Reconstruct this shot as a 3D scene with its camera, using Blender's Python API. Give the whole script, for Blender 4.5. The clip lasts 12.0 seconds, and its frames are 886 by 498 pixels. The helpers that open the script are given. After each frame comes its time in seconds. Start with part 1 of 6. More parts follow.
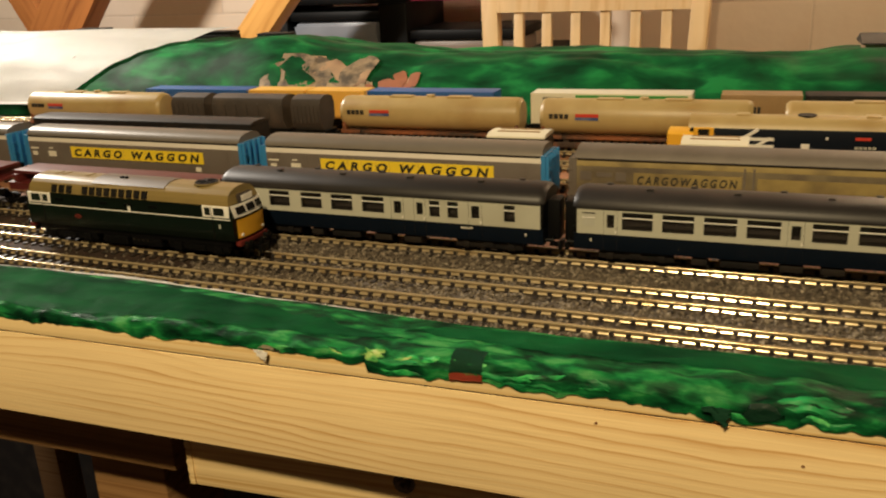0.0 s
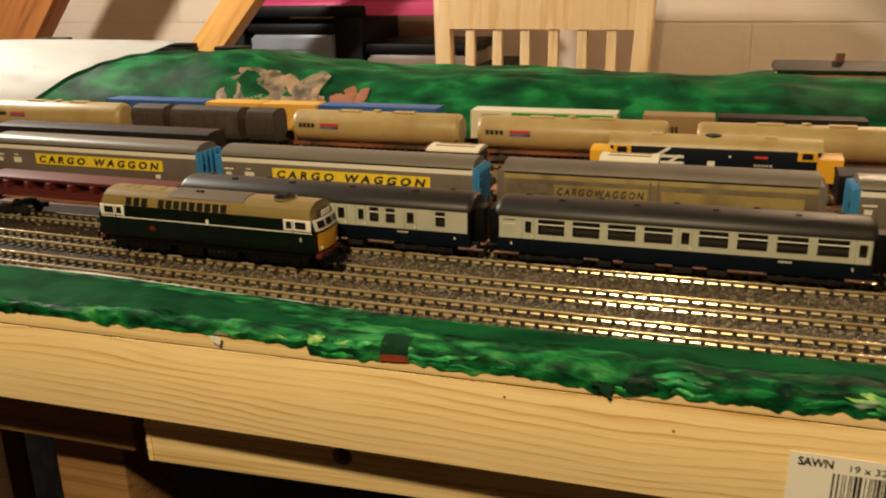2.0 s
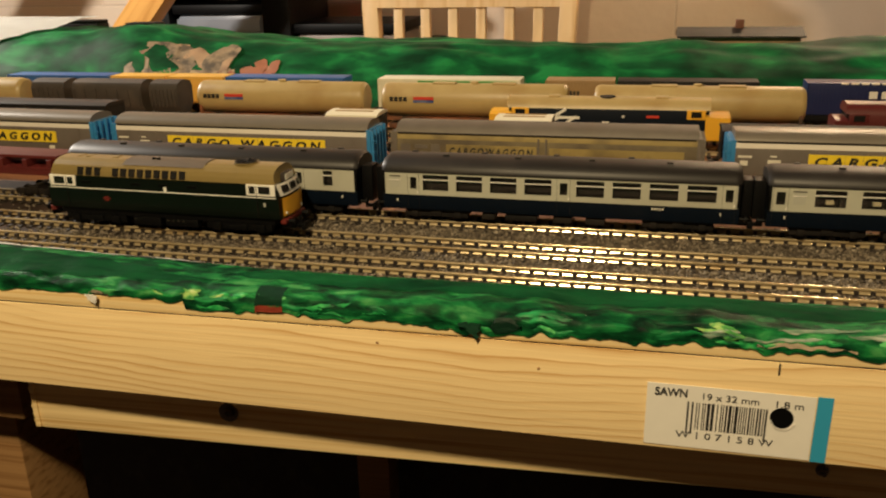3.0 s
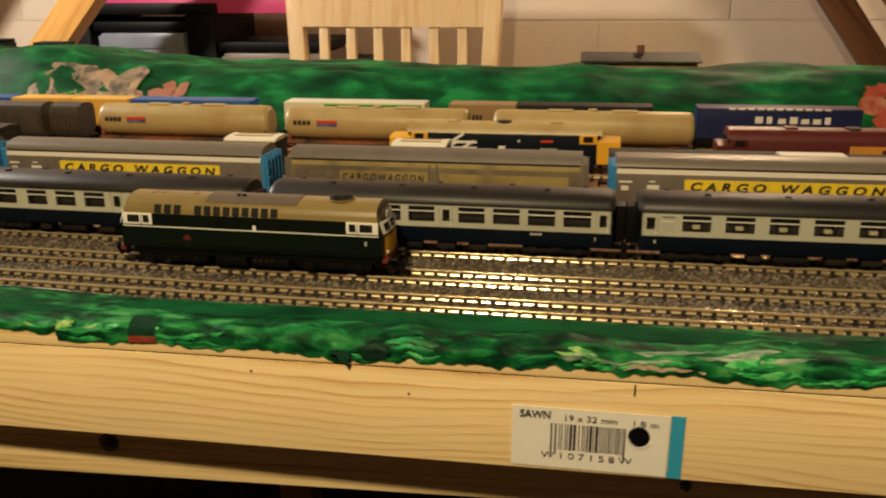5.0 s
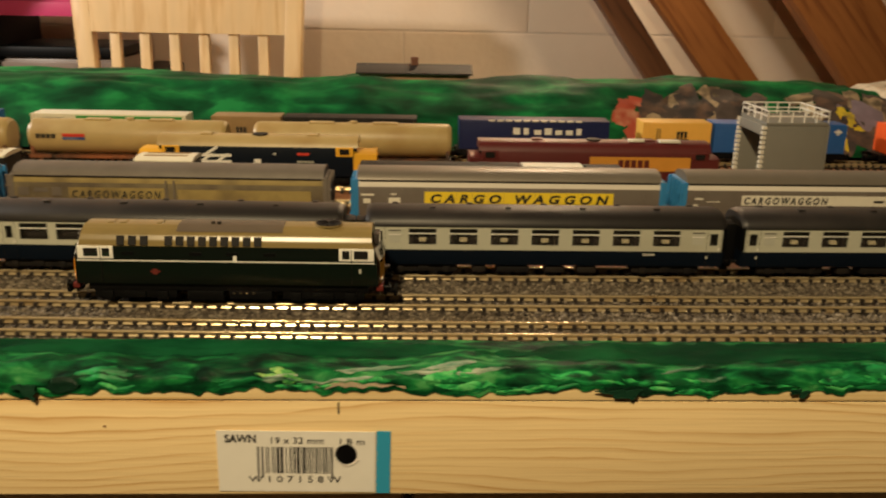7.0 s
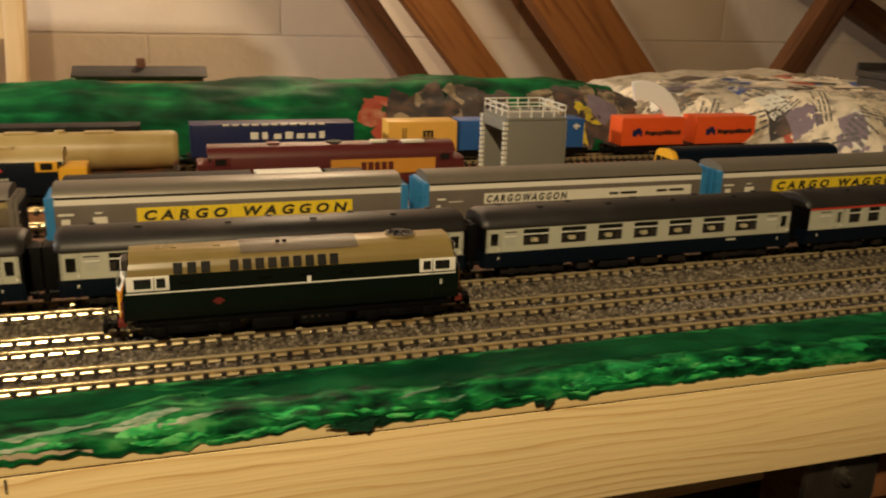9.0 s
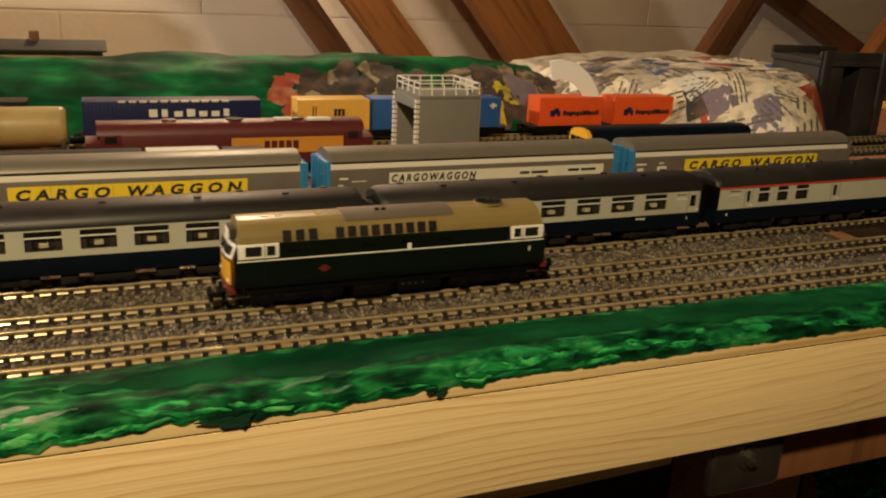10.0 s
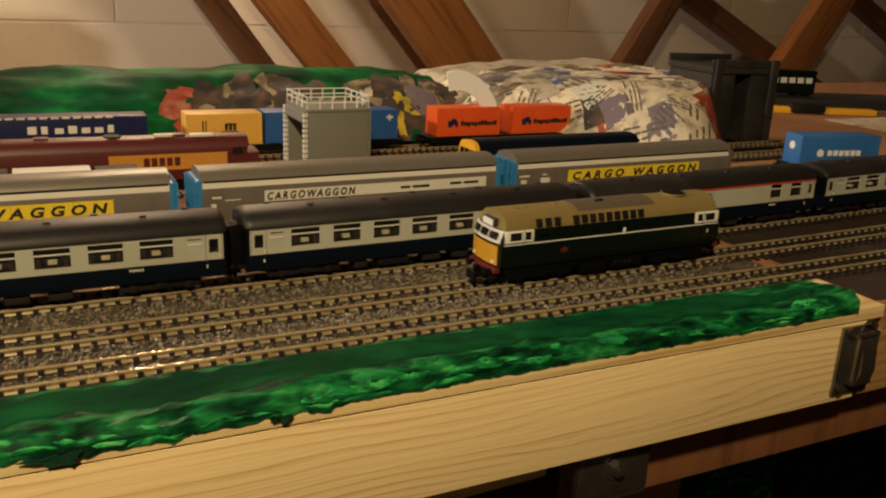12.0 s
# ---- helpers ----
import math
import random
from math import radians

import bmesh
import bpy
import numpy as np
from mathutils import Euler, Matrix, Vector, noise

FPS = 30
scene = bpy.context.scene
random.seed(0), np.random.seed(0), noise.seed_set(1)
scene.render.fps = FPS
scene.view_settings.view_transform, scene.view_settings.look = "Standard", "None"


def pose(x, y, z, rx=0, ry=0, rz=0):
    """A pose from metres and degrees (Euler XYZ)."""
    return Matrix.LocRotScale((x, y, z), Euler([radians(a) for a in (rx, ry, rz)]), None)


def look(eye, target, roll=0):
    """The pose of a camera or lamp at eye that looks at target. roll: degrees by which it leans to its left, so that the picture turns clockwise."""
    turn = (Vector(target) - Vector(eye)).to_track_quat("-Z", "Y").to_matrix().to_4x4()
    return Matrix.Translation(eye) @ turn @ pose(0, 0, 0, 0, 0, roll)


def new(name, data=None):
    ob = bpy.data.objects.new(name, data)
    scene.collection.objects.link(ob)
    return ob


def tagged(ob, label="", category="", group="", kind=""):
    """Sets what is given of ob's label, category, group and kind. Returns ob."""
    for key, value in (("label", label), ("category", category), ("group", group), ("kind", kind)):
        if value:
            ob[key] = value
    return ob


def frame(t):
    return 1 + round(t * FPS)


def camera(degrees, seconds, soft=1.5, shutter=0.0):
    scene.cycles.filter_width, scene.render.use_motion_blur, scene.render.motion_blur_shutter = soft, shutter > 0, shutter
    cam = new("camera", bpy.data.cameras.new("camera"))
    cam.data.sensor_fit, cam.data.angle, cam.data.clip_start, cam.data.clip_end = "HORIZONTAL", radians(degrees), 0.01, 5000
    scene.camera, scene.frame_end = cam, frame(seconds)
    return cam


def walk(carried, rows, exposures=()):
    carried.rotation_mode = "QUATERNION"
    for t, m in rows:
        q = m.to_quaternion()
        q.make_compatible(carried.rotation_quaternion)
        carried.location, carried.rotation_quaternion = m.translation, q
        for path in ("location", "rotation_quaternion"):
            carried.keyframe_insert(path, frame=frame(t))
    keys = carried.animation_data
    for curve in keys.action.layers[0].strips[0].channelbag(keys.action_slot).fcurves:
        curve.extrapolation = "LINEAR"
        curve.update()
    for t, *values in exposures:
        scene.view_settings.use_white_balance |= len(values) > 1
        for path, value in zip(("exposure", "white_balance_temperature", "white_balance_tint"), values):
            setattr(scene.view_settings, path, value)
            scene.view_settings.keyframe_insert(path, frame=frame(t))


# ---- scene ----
cam = camera(54.7, 12.0, soft=2.1, shutter=0.4)
PATH = [
    (0, (-0.045, -0.19, 0.107), (-0.707, 1.584, -0.536), -2.6),
    (0.5, (-0.037, -0.198, 0.11), (-0.666, 1.591, -0.526), -2.4),
    (1, (-0.038, -0.205, 0.113), (-0.667, 1.585, -0.519), -1.8),
    (1.5, (-0.029, -0.212, 0.114), (-0.609, 1.595, -0.517), -1.1),
    (2, (-0.026, -0.221, 0.115), (-0.593, 1.593, -0.507), -1.1),
    (2.5, (-0.01, -0.228, 0.11), (-0.494, 1.608, -0.52), -1.4),
    (3, (-0.002, -0.222, 0.105), (-0.449, 1.614, -0.551), -1.4),
    (5, (0.019, -0.222, 0.11), (-0.292, 1.652, -0.514), -0.6),
    (5.5, (0.028, -0.227, 0.112), (-0.204, 1.659, -0.512), 0.0),
    (6, (0.034, -0.224, 0.112), (-0.133, 1.668, -0.512), 0.3),
    (6.5, (0.047, -0.223, 0.113), (-0.01, 1.682, -0.495), 0.7),
    (8.5, (0.068, -0.185, 0.106), (0.543, 1.665, -0.49), 2.1),
    (9, (0.077, -0.188, 0.106), (0.66, 1.634, -0.476), 1.8),
    (9.5, (0.085, -0.186, 0.103), (0.767, 1.597, -0.496), 2.1),
    (10, (0.093, -0.179, 0.101), (0.817, 1.582, -0.509), 2.8),
    (10.5, (0.099, -0.179, 0.102), (0.861, 1.566, -0.51), 2.6),
    (11, (0.109, -0.176, 0.101), (0.914, 1.548, -0.514), 2.7),
    (11.5, (0.113, -0.181, 0.103), (0.945, 1.533, -0.506), 2.7),
    (12, (0.116, -0.186, 0.106), (0.971, 1.522, -0.488), 2.7),
]
walk(cam, [(t, look(eye, target, roll)) for t, eye, target, roll in PATH])

# ---- light ----
world = bpy.data.worlds.new("loft_dusk")
world.use_nodes = True
world.node_tree.nodes["Background"].inputs[0].default_value = (1.0, 0.78, 0.55, 1)
world.node_tree.nodes["Background"].inputs[1].default_value = 0.001
scene.world = world
scene.view_settings.exposure = 0.0


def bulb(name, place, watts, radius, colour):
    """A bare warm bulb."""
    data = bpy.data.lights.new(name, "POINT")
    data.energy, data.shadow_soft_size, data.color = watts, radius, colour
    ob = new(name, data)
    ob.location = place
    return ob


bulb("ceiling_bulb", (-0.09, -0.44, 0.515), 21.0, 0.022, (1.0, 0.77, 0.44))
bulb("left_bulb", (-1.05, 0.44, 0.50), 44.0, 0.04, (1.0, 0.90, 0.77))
# unseen bulb, added because wall and chair stay too dark without it
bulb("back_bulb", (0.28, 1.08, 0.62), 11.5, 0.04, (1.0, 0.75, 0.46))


# ---- materials ----
def material(name, colour, rough=0.5, metal=0.0, vary=0.15, scale=60.0, bump=0.0, bump_scale=400.0, spec=0.5, second=None, second_scale=12.0, second_at=0.55, coat=0.0, per_object=0.0, per_island=0.0):
    """A paint, plastic, wood or metal: base colour, grain, larger stains towards a second colour, fine relief."""
    m = bpy.data.materials.new(name)
    m.use_nodes = True
    nt = m.node_tree
    n, l = nt.nodes, nt.links
    b = n["Principled BSDF"]
    b.inputs["Roughness"].default_value = rough
    b.inputs["Metallic"].default_value = metal
    b.inputs["Specular IOR Level"].default_value = spec
    b.inputs["Coat Weight"].default_value = coat
    b.inputs["Coat Roughness"].default_value = 0.12
    co = n.new("ShaderNodeTexCoord")
    fine = n.new("ShaderNodeTexNoise")
    fine.inputs["Scale"].default_value = scale
    fine.inputs["Detail"].default_value = 5
    l.new(co.outputs["Object"], fine.inputs["Vector"])
    ramp = n.new("ShaderNodeMapRange")
    ramp.inputs["To Min"].default_value, ramp.inputs["To Max"].default_value = 1 - vary, 1 + vary
    l.new(fine.outputs["Fac"], ramp.inputs["Value"])
    base = n.new("ShaderNodeRGB")
    base.outputs[0].default_value = (*colour, 1)
    out = base.outputs[0]
    if second:
        big = n.new("ShaderNodeTexNoise")
        big.inputs["Scale"].default_value = second_scale
        big.inputs["Detail"].default_value = 6
        l.new(co.outputs["Object"], big.inputs["Vector"])
        step = n.new("ShaderNodeMapRange")
        step.inputs["From Min"].default_value, step.inputs["From Max"].default_value = second_at - 0.08, second_at + 0.12
        l.new(big.outputs["Fac"], step.inputs["Value"])
        mix = n.new("ShaderNodeMix")
        mix.data_type = "RGBA"
        mix.inputs[7].default_value = (*second, 1)
        l.new(step.outputs[0], mix.inputs[0])
        l.new(out, mix.inputs[6])
        out = mix.outputs[2]
    factor = ramp.outputs[0]
    for amount, node, socket in ((per_object, "ShaderNodeObjectInfo", "Random"), (per_island, "ShaderNodeNewGeometry", "Random Per Island")):
        if amount:
            info = n.new(node)
            rng = n.new("ShaderNodeMapRange")
            rng.inputs["To Min"].default_value, rng.inputs["To Max"].default_value = 1 - amount, 1 + amount
            l.new(info.outputs[socket], rng.inputs["Value"])
            mul = n.new("ShaderNodeMath")
            mul.operation = "MULTIPLY"
            l.new(factor, mul.inputs[0])
            l.new(rng.outputs[0], mul.inputs[1])
            factor = mul.outputs[0]
    tint = n.new("ShaderNodeVectorMath")
    tint.operation = "SCALE"
    l.new(out, tint.inputs[0])
    l.new(factor, tint.inputs["Scale"])
    l.new(tint.outputs[0], b.inputs["Base Color"])
    if bump:
        rel = n.new("ShaderNodeTexNoise")
        rel.inputs["Scale"].default_value = bump_scale
        rel.inputs["Detail"].default_value = 4
        l.new(co.outputs["Object"], rel.inputs["Vector"])
        bp = n.new("ShaderNodeBump")
        bp.inputs["Strength"].default_value = bump
        bp.inputs["Distance"].default_value = 0.5 / bump_scale
        l.new(rel.outputs["Fac"], bp.inputs["Height"])
        l.new(bp.outputs[0], b.inputs["Normal"])
    return m


def wood(name, light, dark, along=(3.0, 60.0, 220.0), rough=0.55, ring=18.0):
    """Sawn softwood: long growth lines along x, warped by noise, with fine grain."""
    m = bpy.data.materials.new(name)
    m.use_nodes = True
    nt = m.node_tree
    n, l = nt.nodes, nt.links
    b = n["Principled BSDF"]
    b.inputs["Roughness"].default_value = rough
    b.inputs["Specular IOR Level"].default_value = 0.3
    co = n.new("ShaderNodeTexCoord")
    mp = n.new("ShaderNodeMapping")
    mp.inputs["Scale"].default_value = along
    l.new(co.outputs["Object"], mp.inputs["Vector"])
    wv = n.new("ShaderNodeTexNoise")
    wv.inputs["Scale"].default_value = ring / 4
    wv.inputs["Detail"].default_value = 2.5
    wv.inputs["Roughness"].default_value = 0.6
    wv.inputs["Distortion"].default_value = 0.25
    l.new(mp.outputs[0], wv.inputs["Vector"])
    gr = n.new("ShaderNodeTexNoise")
    gr.inputs["Scale"].default_value = 6.0
    gr.inputs["Detail"].default_value = 7
    l.new(mp.outputs[0], gr.inputs["Vector"])
    st = n.new("ShaderNodeTexNoise")
    st.inputs["Scale"].default_value = 9.0
    st.inputs["Detail"].default_value = 3
    l.new(co.outputs["Object"], st.inputs["Vector"])
    cr = n.new("ShaderNodeValToRGB")
    cr.color_ramp.elements[0].position, cr.color_ramp.elements[0].color = 0.42, (*light, 1)
    cr.color_ramp.elements[1].position, cr.color_ramp.elements[1].color = 0.66, (*dark, 1)
    mid = cr.color_ramp.elements.new(0.53)
    mid.color = (*[a * 0.80 + c * 0.20 for a, c in zip(light, dark)], 1)
    l.new(wv.outputs["Fac"], cr.inputs[0])
    r1 = n.new("ShaderNodeMapRange")
    r1.inputs["To Min"].default_value, r1.inputs["To Max"].default_value = 0.82, 1.15
    l.new(gr.outputs["Fac"], r1.inputs["Value"])
    r2 = n.new("ShaderNodeMapRange")
    r2.inputs["To Min"].default_value, r2.inputs["To Max"].default_value = 0.85, 1.15
    l.new(st.outputs["Fac"], r2.inputs["Value"])
    mu = n.new("ShaderNodeMath")
    mu.operation = "MULTIPLY"
    l.new(r1.outputs[0], mu.inputs[0])
    l.new(r2.outputs[0], mu.inputs[1])
    sc = n.new("ShaderNodeVectorMath")
    sc.operation = "SCALE"
    l.new(cr.outputs[0], sc.inputs[0])
    l.new(mu.outputs[0], sc.inputs["Scale"])
    l.new(sc.outputs[0], b.inputs["Base Color"])
    bp = n.new("ShaderNodeBump")
    bp.inputs["Strength"].default_value = 0.25
    bp.inputs["Distance"].default_value = 0.0006
    l.new(gr.outputs["Fac"], bp.inputs["Height"])
    l.new(bp.outputs[0], b.inputs["Normal"])
    return m


PINE = wood("pine", (0.87, 0.67, 0.35), (0.66, 0.43, 0.165), along=(1.2, 40.0, 125.0))


def plank_wood(name, light, dark):
    """A flat-sawn board: uneven growth lines along x that waver slowly, each pale on one side and dark on the other."""
    m = bpy.data.materials.new(name)
    m.use_nodes = True
    n, l = m.node_tree.nodes, m.node_tree.links
    b = n["Principled BSDF"]
    b.inputs["Roughness"].default_value, b.inputs["Specular IOR Level"].default_value = 0.55, 0.3
    co = n.new("ShaderNodeTexCoord")

    def noise(scale, detail=2.0, stretch=(1, 1, 1)):
        mp = n.new("ShaderNodeMapping")
        mp.inputs["Scale"].default_value = stretch
        l.new(co.outputs["Object"], mp.inputs["Vector"])
        t = n.new("ShaderNodeTexNoise")
        t.inputs["Scale"].default_value, t.inputs["Detail"].default_value = scale, detail
        l.new(mp.outputs[0], t.inputs["Vector"])
        return t.outputs["Fac"]

    def calc(op, a, c, d=None):
        q = n.new("ShaderNodeMath")
        q.operation = op
        for i, v in enumerate((a, c, d)):
            if v is None:
                continue
            if isinstance(v, (int, float)):
                q.inputs[i].default_value = v
            else:
                l.new(v, q.inputs[i])
        return q.outputs[0]

    xyz = n.new("ShaderNodeSeparateXYZ")
    l.new(co.outputs["Object"], xyz.inputs[0])
    depth = calc("MULTIPLY", xyz.outputs["Z"], 330.0)
    depth = calc("MULTIPLY_ADD", noise(1.0, 1.0, (7.0, 20.0, 30.0)), 7.5, depth)
    depth = calc("MULTIPLY_ADD", noise(1.0, 2.0, (40.0, 60.0, 160.0)), 0.7, depth)
    line = calc("FRACT", depth, 0.0)
    cr = n.new("ShaderNodeValToRGB")
    e = cr.color_ramp.elements
    e[0].position, e[0].color = 0.0, (*light, 1)
    e[1].position, e[1].color = 1.0, (*light, 1)
    e.new(0.45).color = (*light, 1)
    e.new(0.80).color = (*[a * 0.55 + c * 0.45 for a, c in zip(light, dark)], 1)
    e.new(0.90).color = (*dark, 1)
    l.new(line, cr.inputs[0])
    soft = n.new("ShaderNodeMix")
    soft.data_type = "RGBA"
    soft.inputs[6].default_value = (*light, 1)
    l.new(cr.outputs[0], soft.inputs[7])
    strength = n.new("ShaderNodeMapRange")
    strength.inputs["From Min"].default_value, strength.inputs["From Max"].default_value = 0.36, 0.62
    strength.inputs["To Min"].default_value, strength.inputs["To Max"].default_value = 0.10, 0.95
    l.new(noise(1.0, 2.0, (9.0, 20.0, 150.0)), strength.inputs["Value"])
    l.new(strength.outputs[0], soft.inputs[0])
    fine = noise(6.0, 6.0, (4.0, 60.0, 220.0))
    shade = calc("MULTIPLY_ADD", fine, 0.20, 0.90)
    shade = calc("MULTIPLY_ADD", noise(14.0, 3.0), 0.16, calc("ADD", shade, -0.08))
    sc = n.new("ShaderNodeVectorMath")
    sc.operation = "SCALE"
    l.new(soft.outputs[2], sc.inputs[0])
    l.new(shade, sc.inputs["Scale"])
    l.new(sc.outputs[0], b.inputs["Base Color"])
    bp = n.new("ShaderNodeBump")
    bp.inputs["Strength"].default_value, bp.inputs["Distance"].default_value = 0.25, 0.0005
    l.new(fine, bp.inputs["Height"])
    l.new(bp.outputs[0], b.inputs["Normal"])
    return m


PLANK = plank_wood("sawn_pine_plank", (0.88, 0.67, 0.355), (0.57, 0.32, 0.105))
# PINE with shade put into its colour, for parts in dimmer light
PINE_SHADED = wood("shaded_pine", (0.32, 0.18, 0.075), (0.21, 0.105, 0.038), along=(1.1, 30.0, 85.0))
TRUSS = wood("truss_timber", (0.40, 0.150, 0.042), (0.26, 0.088, 0.025), along=(14.0, 14.0, 0.8), ring=30)
# darker truss brown; on the right front rail it stands in for dim light
TRUSS_DARK = wood("dark_truss_timber", (0.19, 0.078, 0.032), (0.11, 0.044, 0.020), along=(14.0, 14.0, 0.8), ring=30)
BEECH = wood("chair_beech", (0.80, 0.56, 0.29), (0.66, 0.42, 0.19), along=(10.0, 10.0, 1.0), rough=0.35, ring=24)
ORANGE_PINE = wood("orange_planed_pine", (0.72, 0.38, 0.11), (0.56, 0.27, 0.07), along=(10.0, 10.0, 1.0), rough=0.4, ring=24)
CHIP = material("chipboard", (0.36, 0.16, 0.08), 0.8, vary=0.35, scale=350, second=(0.30, 0.15, 0.06), second_scale=40, bump=0.3)


def green_paint(name, stops, stretch=(60.0, 140.0, 140.0), rough=0.55, wet=0.14, relief=0.6):
    """Thick brushed poster paint: streaks along x from dark to pale, glossy in places."""
    m = bpy.data.materials.new(name)
    m.use_nodes = True
    n, l = m.node_tree.nodes, m.node_tree.links
    b = n["Principled BSDF"]
    b.inputs["Specular IOR Level"].default_value = wet
    co = n.new("ShaderNodeTexCoord")
    mp = n.new("ShaderNodeMapping")
    mp.inputs["Scale"].default_value = stretch
    l.new(co.outputs["Object"], mp.inputs["Vector"])
    a = n.new("ShaderNodeTexNoise")
    a.inputs["Scale"].default_value, a.inputs["Detail"].default_value, a.inputs["Distortion"].default_value = 1.0, 8.0, 0.35
    l.new(mp.outputs[0], a.inputs["Vector"])
    c = n.new("ShaderNodeTexNoise")
    c.inputs["Scale"].default_value, c.inputs["Detail"].default_value = 22.0, 3.0
    l.new(co.outputs["Object"], c.inputs["Vector"])
    mx = n.new("ShaderNodeMath")
    mx.operation = "MULTIPLY_ADD"
    mx.inputs[1].default_value = 0.55
    l.new(c.outputs["Fac"], mx.inputs[0])
    sub = n.new("ShaderNodeMath")
    sub.operation = "SUBTRACT"
    sub.inputs[1].default_value = 0.275
    l.new(a.outputs["Fac"], sub.inputs[0])
    l.new(sub.outputs[0], mx.inputs[2])
    cr = n.new("ShaderNodeValToRGB")
    e = cr.color_ramp.elements
    e[0].position, e[0].color = stops[0][0], (*stops[0][1], 1)
    e[1].position, e[1].color = stops[-1][0], (*stops[-1][1], 1)
    for p, col in stops[1:-1]:
        e.new(p).color = (*col, 1)
    l.new(mx.outputs[0], cr.inputs[0])
    l.new(cr.outputs[0], b.inputs["Base Color"])
    r = n.new("ShaderNodeMapRange")
    r.inputs["To Min"].default_value, r.inputs["To Max"].default_value = rough - 0.12, rough + 0.2
    l.new(c.outputs["Fac"], r.inputs["Value"])
    l.new(r.outputs[0], b.inputs["Roughness"])
    bp = n.new("ShaderNodeBump")
    bp.inputs["Strength"].default_value, bp.inputs["Distance"].default_value = relief, 0.0012
    l.new(a.outputs["Fac"], bp.inputs["Height"])
    l.new(bp.outputs[0], b.inputs["Normal"])
    return m


GREEN = green_paint("green_scenic_paint", [(0.32, (0.003, 0.026, 0.013)), (0.42, (0.006, 0.080, 0.028)), (0.51, (0.010, 0.165, 0.048)), (0.60, (0.024, 0.34, 0.085)), (0.70, (0.12, 0.50, 0.16))], stretch=(110.0, 260.0, 260.0), rough=0.45, wet=0.14)
GREEN_LIGHT = green_paint("light_green_paint_dabs", [(0.36, (0.004, 0.050, 0.018)), (0.45, (0.009, 0.17, 0.045)), (0.54, (0.024, 0.37, 0.085)), (0.66, (0.12, 0.52, 0.16))], stretch=(230.0, 420.0, 420.0), rough=0.45, wet=0.16)
GREEN_MID = green_paint("mid_green_paint_strokes", [(0.30, (0.004, 0.055, 0.020)), (0.48, (0.009, 0.16, 0.046)), (0.66, (0.018, 0.29, 0.08))], stretch=(120.0, 420.0, 420.0), rough=0.42, wet=0.2)
GREEN_YELLOW = green_paint("yellow_green_paint_dabs", [(0.32, (0.020, 0.16, 0.04)), (0.46, (0.09, 0.34, 0.08)), (0.58, (0.30, 0.48, 0.14)), (0.70, (0.52, 0.60, 0.28))], stretch=(230.0, 420.0, 420.0))
GREEN_GREY = green_paint("grey_green_paint_smears", [(0.32, (0.02, 0.10, 0.05)), (0.50, (0.14, 0.24, 0.16)), (0.68, (0.36, 0.42, 0.32))], stretch=(110.0, 420.0, 420.0))
GREEN_TOP = green_paint("smooth_green_paint", [(0.30, (0.005, 0.060, 0.024)), (0.50, (0.009, 0.115, 0.038)), (0.70, (0.013, 0.17, 0.052))], stretch=(30.0, 80.0, 80.0), rough=0.6, wet=0.04, relief=0.3)
TRACK_BASE = material("dark_track_base", (0.034, 0.022, 0.016), 0.85, vary=0.4, scale=260, second=(0.07, 0.04, 0.025), second_scale=50, second_at=0.62, spec=0.2)
BROWN_DARK = material("dark_brown_paper", (0.075, 0.055, 0.045), 0.6, vary=0.4, scale=200)
GREY_INK = material("faded_print", (0.13, 0.12, 0.12), 0.6, vary=0.3, scale=300)
PRINT_GREEN = material("dark_green_print", (0.009, 0.060, 0.030), 0.7, vary=0.3, scale=250, spec=0.15)
GREEN_DARK = material("dark_green_paint", (0.007, 0.048, 0.024), 0.45, vary=0.4, scale=120, bump=0.4, bump_scale=250)
BALLAST = material("ballast_granite", (0.125, 0.100, 0.070), 0.85, vary=0.3, scale=900, second=(0.24, 0.205, 0.155), second_scale=300, bump=0.5, bump_scale=1500, per_island=0.55)
BALLAST_BED = material("ballast_bed", (0.075, 0.058, 0.040), 0.9, vary=0.5, scale=700, second=(0.13, 0.105, 0.078), second_scale=200, bump=0.8, bump_scale=900)
RAIL = material("nickel_silver_rail", (0.62, 0.50, 0.30), 0.19, 0.6, vary=0.12, scale=300, second=(0.42, 0.29, 0.14), second_scale=60, second_at=0.62)
SLEEPER = material("sleeper_plastic", (0.018, 0.013, 0.010), 0.55, vary=0.3, scale=500, per_object=0.3)
BLACK = material("satin_black", (0.0022, 0.0022, 0.0025), 0.5, vary=0.3, scale=300, spec=0.18)
DARK = material("weathered_black", (0.007, 0.006, 0.0058), 0.6, vary=0.35, scale=200, spec=0.25, second=(0.017, 0.013, 0.010), second_scale=80)
ROOF_DARK = material("coach_roof_grey", (0.015, 0.0135, 0.0132), 0.46, vary=0.22, scale=120, second=(0.026, 0.022, 0.020), second_scale=50, spec=0.4)
CREAM = material("coach_pale_grey", (0.44, 0.44, 0.36), 0.4, vary=0.07, scale=150, second=(0.40, 0.39, 0.31), second_scale=30)
# near-black blue: holds the shade on the coaches' lower sides
BLUE = material("coach_rail_blue", (0.0025, 0.0058, 0.0125), 0.4, vary=0.15, scale=150, spec=0.2)
GLASS = material("tinted_window", (0.015, 0.014, 0.013), 0.08, vary=0.1, scale=100)
INSIDE = material("coach_interior", (0.03, 0.022, 0.018), 0.7, vary=0.3, scale=400)
LAMPSHADE = material("table_lamp_cream", (0.80, 0.70, 0.46), 0.5, vary=0.1)
